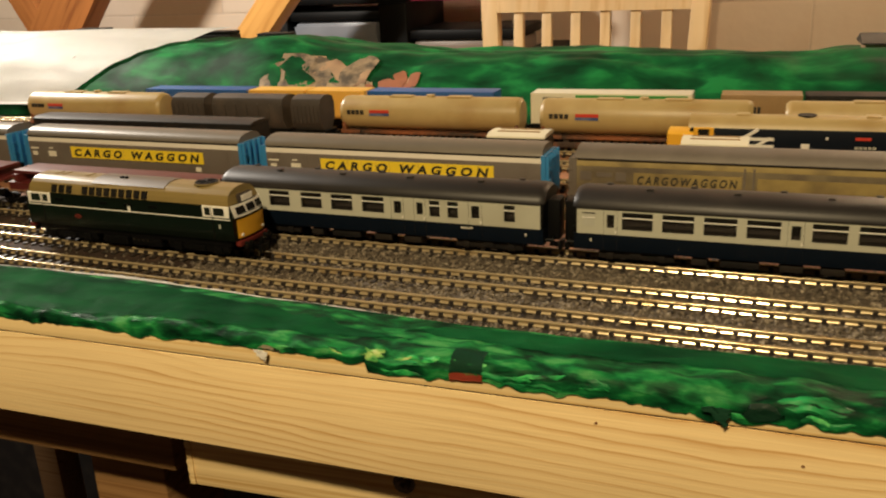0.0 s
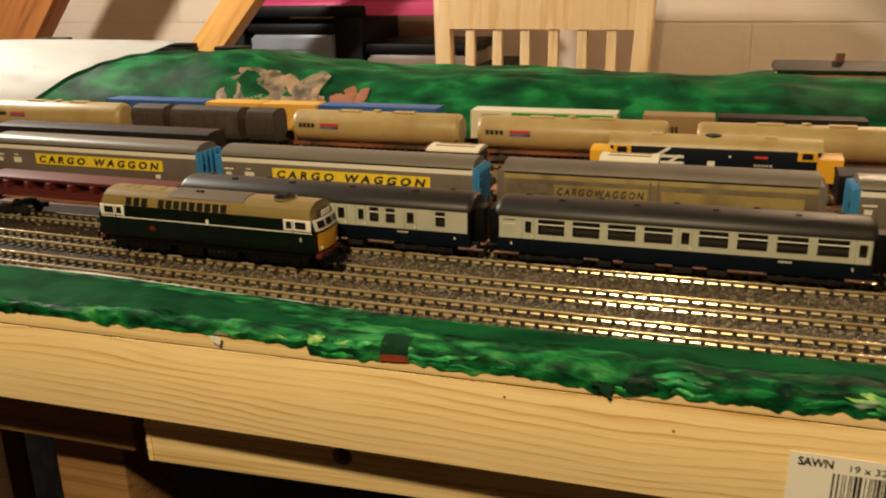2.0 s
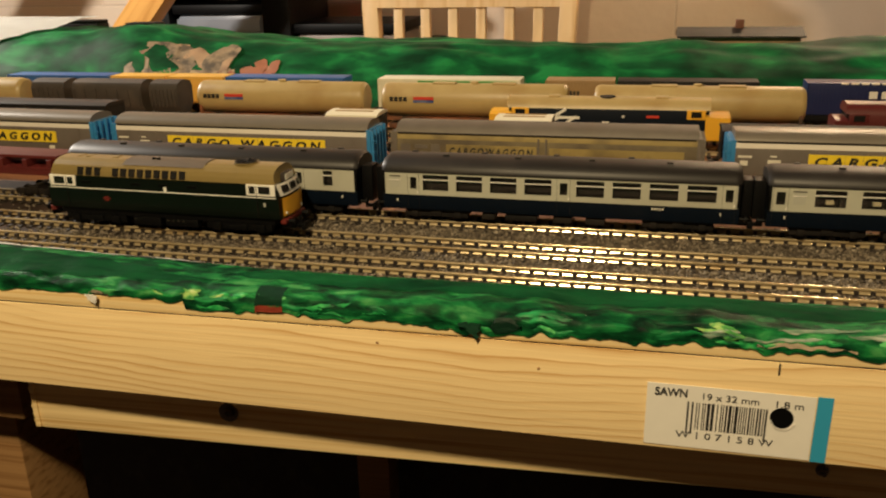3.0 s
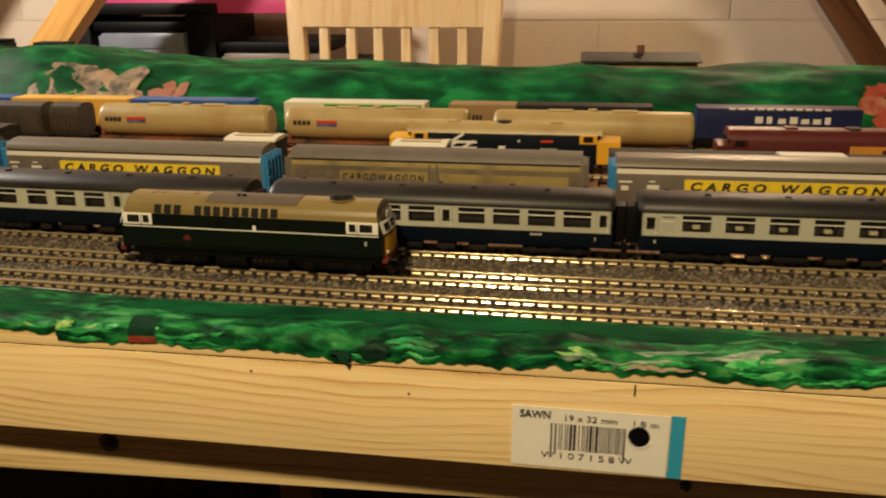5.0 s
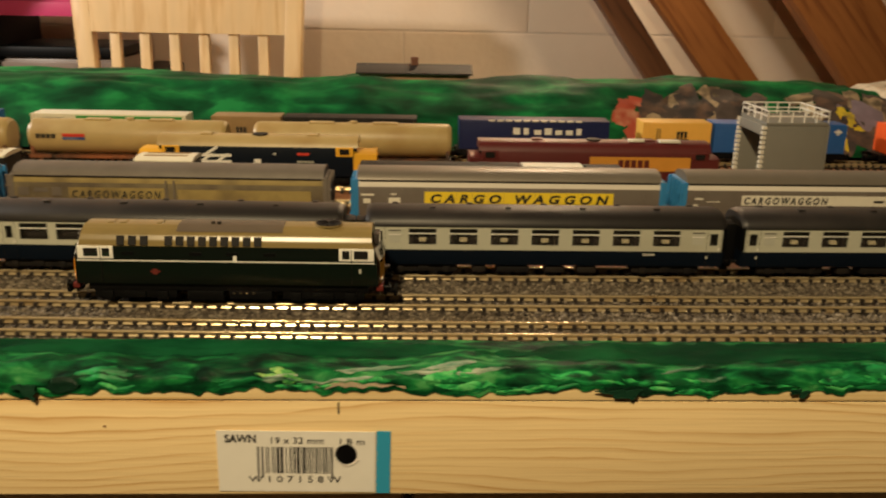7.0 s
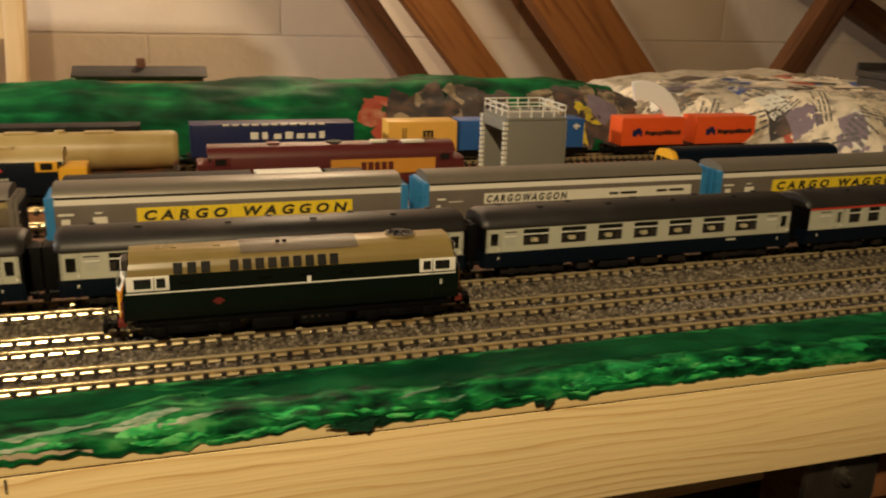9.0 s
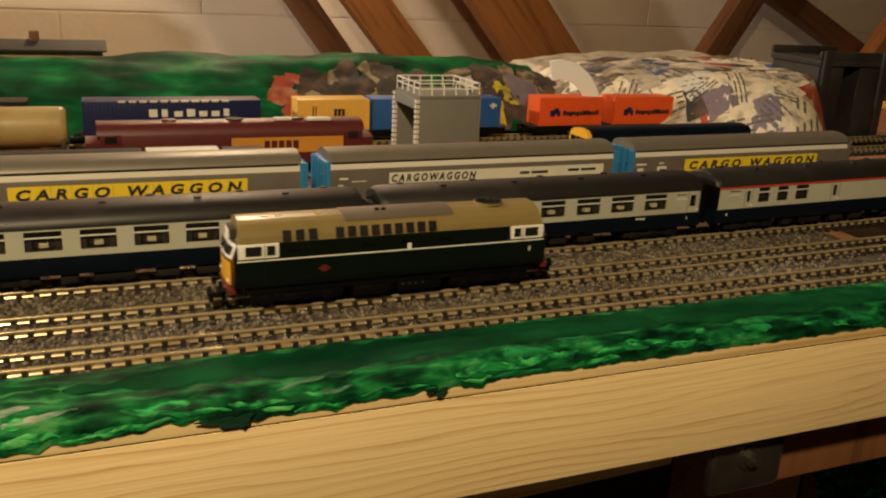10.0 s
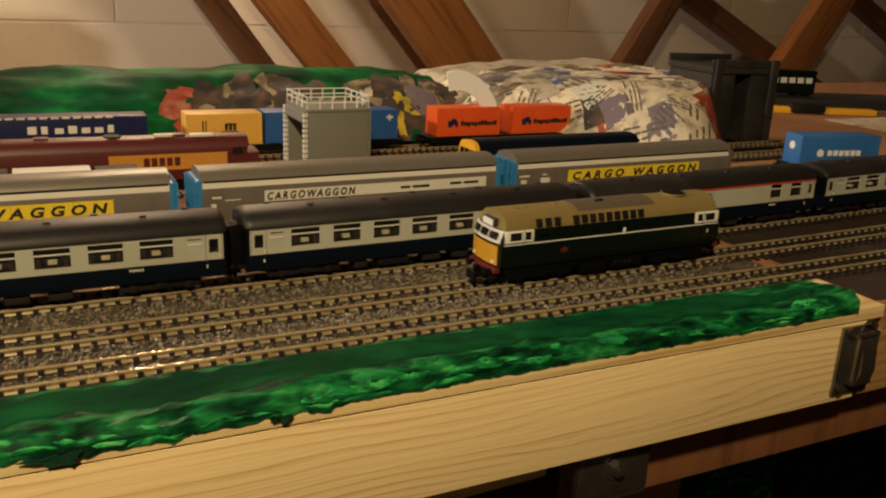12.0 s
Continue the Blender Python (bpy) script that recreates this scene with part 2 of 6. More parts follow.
SILVER = material("bright_metal_strip", (0.80, 0.78, 0.72), 0.3, 0.1, vary=0.08)
WHITE = material("white_paint", (0.80, 0.78, 0.72), 0.4, vary=0.05, scale=200)
OFFWHITE = material("grey_white_plastic", (0.68, 0.65, 0.55), 0.5, vary=0.1, scale=150)
LOCO_GREEN = material("locomotive_dark_green", (0.0028, 0.0058, 0.0038), 0.3, vary=0.15, scale=120, spec=0.3)
LOCO_ROOF = material("locomotive_roof_tan", (0.225, 0.165, 0.060), 0.30, vary=0.12, scale=120, second=(0.17, 0.125, 0.048), second_scale=60, spec=0.6)
ROOF_PANEL = material("roof_panel_brown", (0.10, 0.078, 0.055), 0.45, vary=0.15, scale=160)
YELLOW = material("warning_yellow", (0.80, 0.42, 0.03), 0.4, vary=0.06, scale=150)
SIGN_YELLOW = material("sign_yellow", (0.78, 0.58, 0.03), 0.45, vary=0.06, scale=150)
RED = material("signal_red", (0.55, 0.05, 0.03), 0.4, vary=0.1)
WAGON_GREY = material("wagon_grey_brown", (0.135, 0.115, 0.098), 0.5, vary=0.1, scale=150, second=(0.11, 0.09, 0.075), second_scale=40)
WAGON_ROOF = material("wagon_roof_silver", (0.165, 0.145, 0.118), 0.40, 0.2, vary=0.1, scale=150, second=(0.17, 0.145, 0.115), second_scale=60)
WAGON_BAND = material("wagon_silver_band", (0.70, 0.66, 0.58), 0.3, 0.0, vary=0.06)
DIRTY = material("dirty_wagon_side", (0.15, 0.118, 0.060), 0.65, vary=0.3, scale=150, second=(0.075, 0.056, 0.034), second_scale=50, second_at=0.5)
DIRTY_ROOF = material("dirty_wagon_roof", (0.13, 0.11, 0.09), 0.55, vary=0.2, scale=150, second=(0.11, 0.09, 0.07), second_scale=40)
DIRTY_SIGN = material("grimy_cream_panel", (0.29, 0.22, 0.075), 0.6, vary=0.2, scale=200, second=(0.17, 0.125, 0.05), second_scale=70, second_at=0.5)
END_BLUE = material("wagon_end_blue", (0.03, 0.19, 0.42), 0.4, vary=0.1, scale=200)
TANK = material("tank_cream", (0.45, 0.335, 0.145), 0.42, vary=0.08, scale=120, second=(0.37, 0.245, 0.09), second_scale=35)
TANK_BASE = material("rusty_underframe", (0.26, 0.085, 0.03), 0.65, vary=0.3, scale=300, second=(0.05, 0.03, 0.02), second_scale=60, second_at=0.5)
HOPPER = material("hopper_dark_grey", (0.055, 0.045, 0.038), 0.55, vary=0.3, scale=150, second=(0.09, 0.07, 0.055), second_scale=50)
NAVY = material("navy_container", (0.010, 0.018, 0.085), 0.4, vary=0.12, scale=150)
BOX_BLUE = material("blue_container", (0.025, 0.11, 0.36), 0.42, vary=0.1, scale=150)
BOX_LIGHT_BLUE = material("light_blue_container", (0.03, 0.14, 0.40), 0.42, vary=0.1, scale=150)
BOX_ORANGE = material("orange_container", (0.80, 0.11, 0.02), 0.42, vary=0.08, scale=150)
BOX_YELLOW = material("yellow_container", (0.80, 0.46, 0.09), 0.42, vary=0.08, scale=150)
BOX_WHITE = material("cream_white_container", (0.74, 0.70, 0.55), 0.42, vary=0.06, scale=150)
BOX_BROWN = material("brown_container", (0.30, 0.19, 0.08), 0.5, vary=0.15, scale=150)
BOX_GREEN = material("green_stripe", (0.04, 0.30, 0.06), 0.45, vary=0.1)
MAROON = material("freight_maroon", (0.095, 0.014, 0.013), 0.42, vary=0.15, scale=150)
GOLD = material("freight_gold", (0.60, 0.27, 0.04), 0.42, vary=0.1, scale=150)
GREY = material("grey_card", (0.19, 0.187, 0.165), 0.6, vary=0.06, scale=120)
PAPER = material("white_paper", (0.82, 0.80, 0.76), 0.55, vary=0.03, scale=100)
NEWS = material("newsprint", (0.68, 0.58, 0.43), 0.6, vary=0.25, scale=140, second=(0.24, 0.20, 0.16), second_scale=110, second_at=0.6, bump=0.3, per_object=0.3)
NEWS_DARK = material("dark_print", (0.045, 0.038, 0.036), 0.5, vary=0.5, scale=150, second=(0.14, 0.085, 0.06), second_scale=90, second_at=0.5)
NEWS_BLUE = material("blue_print", (0.05, 0.09, 0.26), 0.5, vary=0.4, scale=120, second=(0.35, 0.36, 0.38), second_scale=60, second_at=0.62)
NEWS_RED = material("red_print", (0.42, 0.075, 0.04), 0.5, vary=0.3, scale=120, second=(0.55, 0.35, 0.22), second_scale=60, second_at=0.62)
NEWS_YELLOW = material("yellow_print", (0.62, 0.46, 0.03), 0.5, vary=0.25, scale=160, second=(0.30, 0.24, 0.05), second_scale=90)
NEWS_PURPLE = material("purple_print", (0.22, 0.17, 0.21), 0.5, vary=0.3, scale=120)
BROWN_PAPER = material("brown_paper", (0.42, 0.27, 0.15), 0.6, vary=0.35, scale=120, second=(0.20, 0.11, 0.06), second_scale=50)
INK = material("black_ink", (0.015, 0.014, 0.013), 0.5, vary=0.1)
TEAL = material("teal_label_edge", (0.035, 0.33, 0.55), 0.45, vary=0.05)
STEEL = material("zinc_steel", (0.24, 0.22, 0.19), 0.24, 0.9, vary=0.2, scale=200, second=(0.16, 0.14, 0.12), second_scale=60)
BLOCK = material("painted_block", (0.85, 0.70, 0.55), 0.7, vary=0.05, scale=9, second=(0.79, 0.62, 0.46), second_scale=3, bump=0.10, bump_scale=45, per_object=0.03)
MORTAR = material("painted_mortar", (0.76, 0.63, 0.50), 0.85, vary=0.1, scale=60, bump=0.2, bump_scale=200)
# lining and floor are kept very dark so that little light bounces
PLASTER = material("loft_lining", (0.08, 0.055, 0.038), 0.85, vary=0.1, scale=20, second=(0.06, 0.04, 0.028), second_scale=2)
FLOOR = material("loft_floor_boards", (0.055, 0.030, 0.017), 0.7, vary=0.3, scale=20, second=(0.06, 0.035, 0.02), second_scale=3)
TUB = material("grey_plastic_tub", (0.26, 0.28, 0.32), 0.3, vary=0.1, scale=15, second=(0.17, 0.18, 0.21), second_scale=4)
TUB_BROWN = material("brown_tinted_tub", (0.20, 0.15, 0.12), 0.35, vary=0.2, scale=15, second=(0.28, 0.22, 0.18), second_scale=5)
PINK = material("pink_lid", (0.55, 0.06, 0.17), 0.35, vary=0.08, scale=20)
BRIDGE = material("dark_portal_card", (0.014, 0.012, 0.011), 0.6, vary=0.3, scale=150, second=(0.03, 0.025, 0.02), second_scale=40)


# ---- shaping helpers ----
def box(bm, x0, x1, y0, y1, z0, z1, bevel=0.0, m=None):
    v = [bm.verts.new((x, y, z)) for x in (x0, x1) for y in (y0, y1) for z in (z0, z1)]
    if m is not None:
        for q in v:
            q.co = m @ q.co
    f = [bm.faces.new([v[i] for i in q]) for q in ((0, 1, 3, 2), (4, 6, 7, 5), (0, 4, 5, 1), (2, 3, 7, 6), (0, 2, 6, 4), (1, 5, 7, 3))]
    if bevel:
        edges = list({e for q in f for e in q.edges})
        bmesh.ops.bevel(bm, geom=edges, offset=bevel, segments=2, affect="EDGES", profile=0.6)


def extrude(bm, profile, x0, x1, caps=True, taper=0.0, m=None):
    """A closed profile of (y, z) drawn along x."""
    ring = [[bm.verts.new((x, y, z)) for y, z in profile] for x in (x0, x1)]
    if m is not None:
        for r in ring:
            for q in r:
                q.co = m @ q.co
    k = len(profile)
    for i in range(k):
        bm.faces.new((ring[0][i], ring[0][(i + 1) % k], ring[1][(i + 1) % k], ring[1][i]))
    if caps:
        bm.faces.new(ring[0][::-1])
        bm.faces.new(ring[1])


def cyl(bm, centre, axis, radius, length, segs=16, r2=None):
    turn = Vector((0, 0, 1)).rotation_difference(Vector(axis)).to_matrix().to_4x4()
    bmesh.ops.create_cone(bm, cap_ends=True, segments=segs, radius1=radius, radius2=radius if r2 is None else r2, depth=length, matrix=Matrix.Translation(centre) @ turn)


def finish(bm, smooth=False):
    bmesh.ops.recalc_face_normals(bm, faces=bm.faces)
    me = bpy.data.meshes.new("mesh")
    bm.to_mesh(me)
    bm.free()
    if smooth:
        me.shade_smooth()
        me.set_sharp_from_angle(angle=radians(38))
    return me


def part(name, bm, mat, parent, label="", smooth=True):
    """One mesh object under a thing or under a part."""
    me = bm if isinstance(bm, bpy.types.Mesh) else finish(bm, smooth)
    if not me.materials:
        me.materials.append(mat)
    ob = new(name, me)
    ob.parent = parent
    if label:
        ob["label"] = label
    return ob


def thing(name, m, label, category, group="", kind=""):
    ob = new(name)
    ob.empty_display_size = 0.01
    ob.matrix_world = m
    return tagged(ob, label, category, group, kind)


def solo(name, bm, mat, label, category, group="", kind="", m=None, smooth=True):
    me = finish(bm, smooth)
    me.materials.append(mat)
    ob = new(name, me)
    if m is not None:
        ob.matrix_world = m
    return tagged(ob, label, category, group, kind)


def boxes(*items, bevel=0.0):
    bm = bmesh.new()
    for it in items:
        box(bm, *it, bevel=bevel)
    return bm


LETTERS = {}


def lettering(text, size, spacing=1.0, bold=0.0, width=None, slant=0.0):
    """The built-in font as a thin mesh that faces -y, its lower left corner at the origin."""
    key = (text, size, spacing, bold, width, slant)
    if key not in LETTERS:
        cu = bpy.data.curves.new("lettering", "FONT")
        cu.body, cu.size, cu.space_character, cu.offset, cu.extrude = text, size, spacing, bold, 0.00008
        cu.resolution_u, cu.shear = 3, slant
        ob = new("lettering", cu)
        bpy.context.view_layer.update()
        me = bpy.data.meshes.new_from_object(ob.evaluated_get(bpy.context.evaluated_depsgraph_get()))
        bpy.data.objects.remove(ob)
        me.transform(pose(0, 0, 0, 90, 0, 0))
        if width:
            xs = [v.co.x for v in me.vertices]
            me.transform(Matrix.Translation((-min(xs) * width / (max(xs) - min(xs)), 0, 0)) @ Matrix.Diagonal((width / (max(xs) - min(xs)), 1, 1, 1)))
        LETTERS[key] = me
    return LETTERS[key]


def letter(text, size, place, mat, parent, name="lettering", spacing=1.0, bold=0.0, width=None, slant=0.0):
    me = lettering(text, size, spacing, bold, width, slant)
    if not me.materials:
        me.materials.append(mat)
    ob = new(name, me)
    ob.parent = parent
    ob.location = place
    return ob


# ---- plan of the layout ----
RAIL_TOP = 0.006


def bow(x):
    """How far the lines swing back from straight."""
    x = max(-0.55, min(0.65, x))
    return 0.0085 * ((x - 0.1) / 0.35) ** 2 if x < 0.1 else 0.003 * ((x - 0.1) / 0.2) ** 2


LINES = {"near": 0.036, "second": 0.0605, "coach": 0.091, "cargo": 0.1485, "fifth": 0.192, "sixth": 0.2295, "tank": 0.2615, "far": 0.305}
SHARE = {"near": 1.0, "second": 1.0, "coach": 0.9, "cargo": 0.6, "fifth": 0.4, "sixth": 0.3, "tank": 0.2, "far": 0.1}


RIGHT_SHARE = {"near": 0.3, "second": 0.7}


def on_line(line, x):
    share = RIGHT_SHARE.get(line, SHARE[line]) if x > 0.1 else SHARE[line]
    return LINES[line] + share * bow(x)


def berth(line, x):
    """The pose of a vehicle whose middle stands at x on a line."""
    slope = (on_line(line, x + 0.02) - on_line(line, x - 0.02)) / 0.04
    return pose(x, on_line(line, x), RAIL_TOP, 0, 0, math.degrees(math.atan(slope)))


# ---- the room ----
FLOOR_Z = -0.85
bm = bmesh.new()
for i in range(30):
    box(bm, -2.6 + i * 0.2, -2.6 + i * 0.2 + 0.197, -1.7, 1.6, FLOOR_Z - 0.02, FLOOR_Z, 0.002)
solo("floor", bm, FLOOR, "dark boarded loft floor", "floor", kind="structure")
wall = solo("wall_back", boxes((-2.6, 3.4, 1.5, 1.6, FLOOR_Z, 1.6)), MORTAR, "cream-painted blockwork gable wall with mortar joints", "wall", kind="structure")
# unseen side walls and ceiling; their dark colour cuts bounced light
solo("wall_left", boxes((-2.7, -2.6, -1.7, 1.6, FLOOR_Z, 1.6)), PLASTER, "plain loft wall out of view, kept dark", "wall", kind="structure")
solo("wall_right", boxes((3.4, 3.5, -1.7, 1.6, FLOOR_Z, 1.6)), PLASTER, "plain loft wall out of view, kept dark", "wall", kind="structure")
solo("wall_front", boxes((-2.6, 3.4, -1.8, -1.7, FLOOR_Z, 1.6)), PLASTER, "plain loft wall out of view, kept dark", "wall", kind="structure")
solo("ceiling", boxes((-2.6, 3.4, -1.7, 1.6, 1.6, 1.65)), PLASTER, "plain loft ceiling out of view, kept dark", "ceiling", kind="structure")


def timber(name, x_top, x_low, z_top, z_low, y, width, deep, mat, label):
    """A straight roof timber that leans in the plane of y, drawn on to floor and ceiling."""
    lean = (x_top - x_low) / (z_top - z_low)
    z0, z1 = FLOOR_Z, 1.58
    xa, xb = x_low + (z0 - z_low) * lean, x_low + (z1 - z_low) * lean
    length = math.hypot(xb - xa, z1 - z0)
    bm = bmesh.new()
    w = width * math.cos(math.atan(lean)) / 2
    box(bm, -w, w, -deep / 2, deep / 2, 0, length, 0.003)
    return solo(name, bm, mat, label, "roof timber", "roof timbers", "structure", m=pose(xa, y, z0, 0, math.degrees(math.atan(lean)), 0))


timber("roof_timber", 0.420, 0.498, 0.064, -0.041, 1.36, 0.056, 0.04, TRUSS_DARK, "slanting dark brown roof timber")
timber("roof_timber", 0.515, 0.617, 0.074, -0.047, 1.3, 0.088, 0.045, TRUSS, "slanting brown sawn roof timber")
timber("roof_timber", 0.784, 0.893, 0.081, -0.047, 1.3, 0.158, 0.05, TRUSS, "broad slanting orange-brown roof timber")
timber("roof_timber", 1.362, 1.268, 0.099, -0.045, 1.3, 0.064, 0.04, TRUSS_DARK, "slanting brown sawn roof timber")
timber("roof_timber", 1.470, 1.71, 0.0925, -0.021, 1.35, 0.105, 0.04, TRUSS_DARK, "slanting dark roof timber that crosses another")
timber("roof_timber", 1.852, 1.749, 0.106, -0.036, 1.3, 0.11, 0.04, TRUSS, "slanting brown sawn roof timber")
timber("roof_timber", 1.985, 2.15, 0.110, 0.030, 1.35, 0.09, 0.04, TRUSS_DARK, "slanting dark roof timber that crosses another")
timber("roof_timber", -0.80, -0.862, 0.048, -0.02, 1.1, 0.066, 0.04, ORANGE_PINE, "pale orange planed timber that leans")
timber("roof_timber", -1.30, -1.37, 0.06, -0.028, 1.2, 0.13, 0.05, TRUSS, "broad brown timber that leans")
timber("roof_timber", -1.47, -1.42, 0.06, -0.028, 1.25, 0.06, 0.04, TRUSS, "brown timber that leans the other way")


def chair(m):
    c = thing("chair", m, "pale beech dining chair with a slatted back, behind the layout", "chair")
    for sx in (-1, 1):
        bm = bmesh.new()
        box(bm, sx * 0.165 - 0.014, sx * 0.165 + 0.014, -0.013, 0.013, -0.80, 0.14, 0.004, m=pose(0, 0, 0, 0, sx * 2.5, 0))
        part("back_post", bm, BEECH, c)
        part("leg", boxes((sx * 0.17 - 0.016, sx * 0.17 + 0.016, -0.40, -0.368, -0.80, -0.40), bevel=0.003), BEECH, c)
    bm = bmesh.new()
    extrude(bm, [(-0.012, 0.018), (0.010, 0.018), (0.012, 0.14), (0.0, 0.152), (-0.010, 0.14)], -0.156, 0.156)
    part("top_rail", bm, BEECH, c)
    for i in range(6):
        x = -0.118 + i * 0.047
        part("slat", boxes((x - 0.008, x + 0.008, -0.007, 0.007, -0.34, 0.02), bevel=0.002), BEECH, c)
    part("bottom_rail", boxes((-0.15, 0.15, -0.011, 0.011, -0.375, -0.335), bevel=0.003), BEECH, c)
    part("seat", boxes((-0.19, 0.19, -0.42, 0.01, -0.40, -0.375), bevel=0.008), BEECH, c)


chair(pose(-0.297, 1.2, 0.0, -4, 0, -2))


def shelving():
    s = thing("storage_rack", pose(-0.93, 1.26, FLOOR_Z), "black plastic storage rack holding grey tubs, behind the layout", "rack")
    for x in (0.0, 0.24, 0.50):
        part("upright", boxes((x, x + 0.055, 0, 0.2, 0, 0.90 if x < 0.4 else 0.80), bevel=0.006), BLACK, s)
    for z in (0.30, 0.60):
        part("shelf", boxes((0.02, 0.53, 0, 0.2, z, z + 0.02), bevel=0.004), BLACK, s)
    part("top", boxes((0.0, 0.30, -0.005, 0.21, 0.885, 0.905), bevel=0.005), BLACK, s)


shelving()


def tub(x, y, z, w, h, mat, lid, label):
    t = thing("storage_tub", pose(x, y, z), label, "storage tub", "tubs in the rack")
    bm = bmesh.new()
    box(bm, 0, w, 0, 0.17, 0, h, 0.012)
    part("body", bm, mat, t)
    part("lid", boxes((-0.006, w + 0.006, -0.006, 0.176, h, h + 0.018), bevel=0.005), lid, t)
    part("rim", boxes((0.002, w - 0.002, -0.004, 0.0, h - 0.03, h - 0.008), bevel=0.001), mat, t)


tub(-0.868, 1.275, FLOOR_Z + 0.62, 0.17, 0.235, TUB, BLACK, "grey-blue plastic tub with a black lid")
tub(-0.632, 1.275, FLOOR_Z + 0.62, 0.19, 0.20, TUB_BROWN, BLACK, "brown-tinted plastic tub with a dark lid")
tub(-0.868, 1.275, FLOOR_Z + 0.905, 0.40, 0.012, PINK, PINK, "flat pink plastic box on the storage rack")


# ---- the baseboard ----
def noise_at(x, y, z=0.0, s=1.0):
    return noise.noise(Vector((x * s, y * s, z * s)))


BOARD_END = 0.378
SEAM = -0.0014
base = thing("baseboard", pose(0, 0, 0), "pine-framed model railway baseboard on legs, painted green at its front edge", "baseboard")
bm = bmesh.new()
box(bm, -0.95, BOARD_END, 0.0, 0.018, -0.031, SEAM, 0.00015)
part("front_plank", bm, PLANK, base, "long sawn pine plank with straight grain")
# black filler in place of the shade inside the narrow gap
part("seam_shade", boxes((-0.95, BOARD_END, 0.0004, 0.012, SEAM + 0.00002, SEAM + 0.00048)), INK, base, "black strip for the shade in the gap")
part("pencil_mark", boxes((0.0362, 0.0367, -0.0002, 0.0002, -0.0052, SEAM - 0.0003)), INK, base, "short dark upright mark on the plank")
for kx, kz, kr in ((-0.077, -0.0052, 0.0004), (-0.0285, -0.0092, 0.0004)):
    bm = bmesh.new()
    cyl(bm, (kx, -0.00005, kz), (0, 1, 0), kr, 0.0003, 9, kr * 0.8)
    part("knot", bm, TRUSS_DARK, base, "tiny dark knot")
part("edge_strip", boxes((-0.95, BOARD_END + 0.008, 0.0001, 0.03, SEAM + 0.0005, 0.0036), bevel=0.0001), PINE, base, "thin ply edge above the plank")
part("board_top", boxes((-0.95, BOARD_END + 0.008, 0.0305, 0.62, -0.006, 0.0028)), CHIP, base, "brown chipboard top")
part("back_plank", boxes((-0.95, BOARD_END, 0.602, 0.62, -0.031, -0.0064), bevel=0.0008), PINE, base)
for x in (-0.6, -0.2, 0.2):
    part("cross_batten", boxes((x, x + 0.018, 0.02, 0.60, -0.031, -0.0064), bevel=0.0008), PINE_SHADED, base)

frame_ob = thing("trestle", pose(0, 0, 0), "rough pine trestle that carries the baseboard", "trestle")
bm = bmesh.new()
box(bm, -0.214, 0.27, 0.013, 0.031, -0.0575, -0.0312, 0.0012, m=pose(-0.214, 0.013, 0, 0, 0, 2.2) @ pose(0.214, -0.013, 0))
part("front_rail", bm, PINE, frame_ob, "lower pine rail with a rough sawn end")
bm = bmesh.new()
for i in range(26):
    z = -0.0568 + 0.00098 * i
    d = 0.0006 + 0.0016 * abs(noise_at(i * 0.7, 3.1))
    box(bm, -0.2142 - d, -0.213, 0.0125, 0.0315, z, z + 0.0009)
part("split_end", bm, PINE, frame_ob, "frayed saw-cut end grain")
part("front_rail", boxes((-0.95, -0.232, 0.026, 0.044, -0.064, -0.036), bevel=0.001), PINE_SHADED, frame_ob)
# right rail: the fall-off of light is put in by a darker timber colour
part("front_rail", boxes((0.288, 1.2, 0.016, 0.034, -0.0605, -0.040), bevel=0.001), TRUSS_DARK, frame_ob)
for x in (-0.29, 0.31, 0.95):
    part("leg", boxes((x, x + 0.036, 0.0445, 0.08, FLOOR_Z + 0.0005, -0.036), bevel=0.0015), PINE_SHADED, frame_ob)
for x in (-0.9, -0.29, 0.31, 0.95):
    part("leg", boxes((x, x + 0.036, 0.54, 0.576, FLOOR_Z + 0.0005, -0.036), bevel=0.0015), PINE_SHADED, frame_ob)
# unseen panel added to keep the space under the board black
part("shade_panel", boxes((-1.6, 1.7, 0.6205, 0.632, FLOOR_Z + 0.0005, -0.0068)), BRIDGE, frame_ob, "black board added to darken the space below")
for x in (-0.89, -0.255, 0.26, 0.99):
    part("cross_bearer", boxes((x, x + 0.018, 0.0445, 0.539, -0.06, -0.0318), bevel=0.001), PINE_SHADED, frame_ob)


def bolt(x, y, z, parent, r=0.0036):
    bm = bmesh.new()
    cyl(bm, (x, y + 0.0004, z), (0, 1, 0), r, 0.0009, 20)
    cyl(bm, (x, y - 0.0008, z), (0, 1, 0), r * 0.62, 0.002, 6)
    cyl(bm, (x, y - 0.0022, z), (0, 1, 0), r * 0.3, 0.0016, 10, r * 0.2)
    return part("bolt", bm, STEEL, parent, "dull steel bolt head with washer")


bolt(-0.138, 0.0156, -0.0445, frame_ob)
bolt(0.056, 0.0228, -0.0475, frame_ob, 0.002)
bm = bmesh.new()
box(bm, 0.264, 0.2925, 0.0065, 0.009, -0.0535, -0.0325, 0.0022)
plate = solo("joining_plate", bm, STEEL, "dull steel bracket plate bolted under the plank", "bracket")
bolt(0.2785, 0.0058, -0.0415, plate, 0.0042)


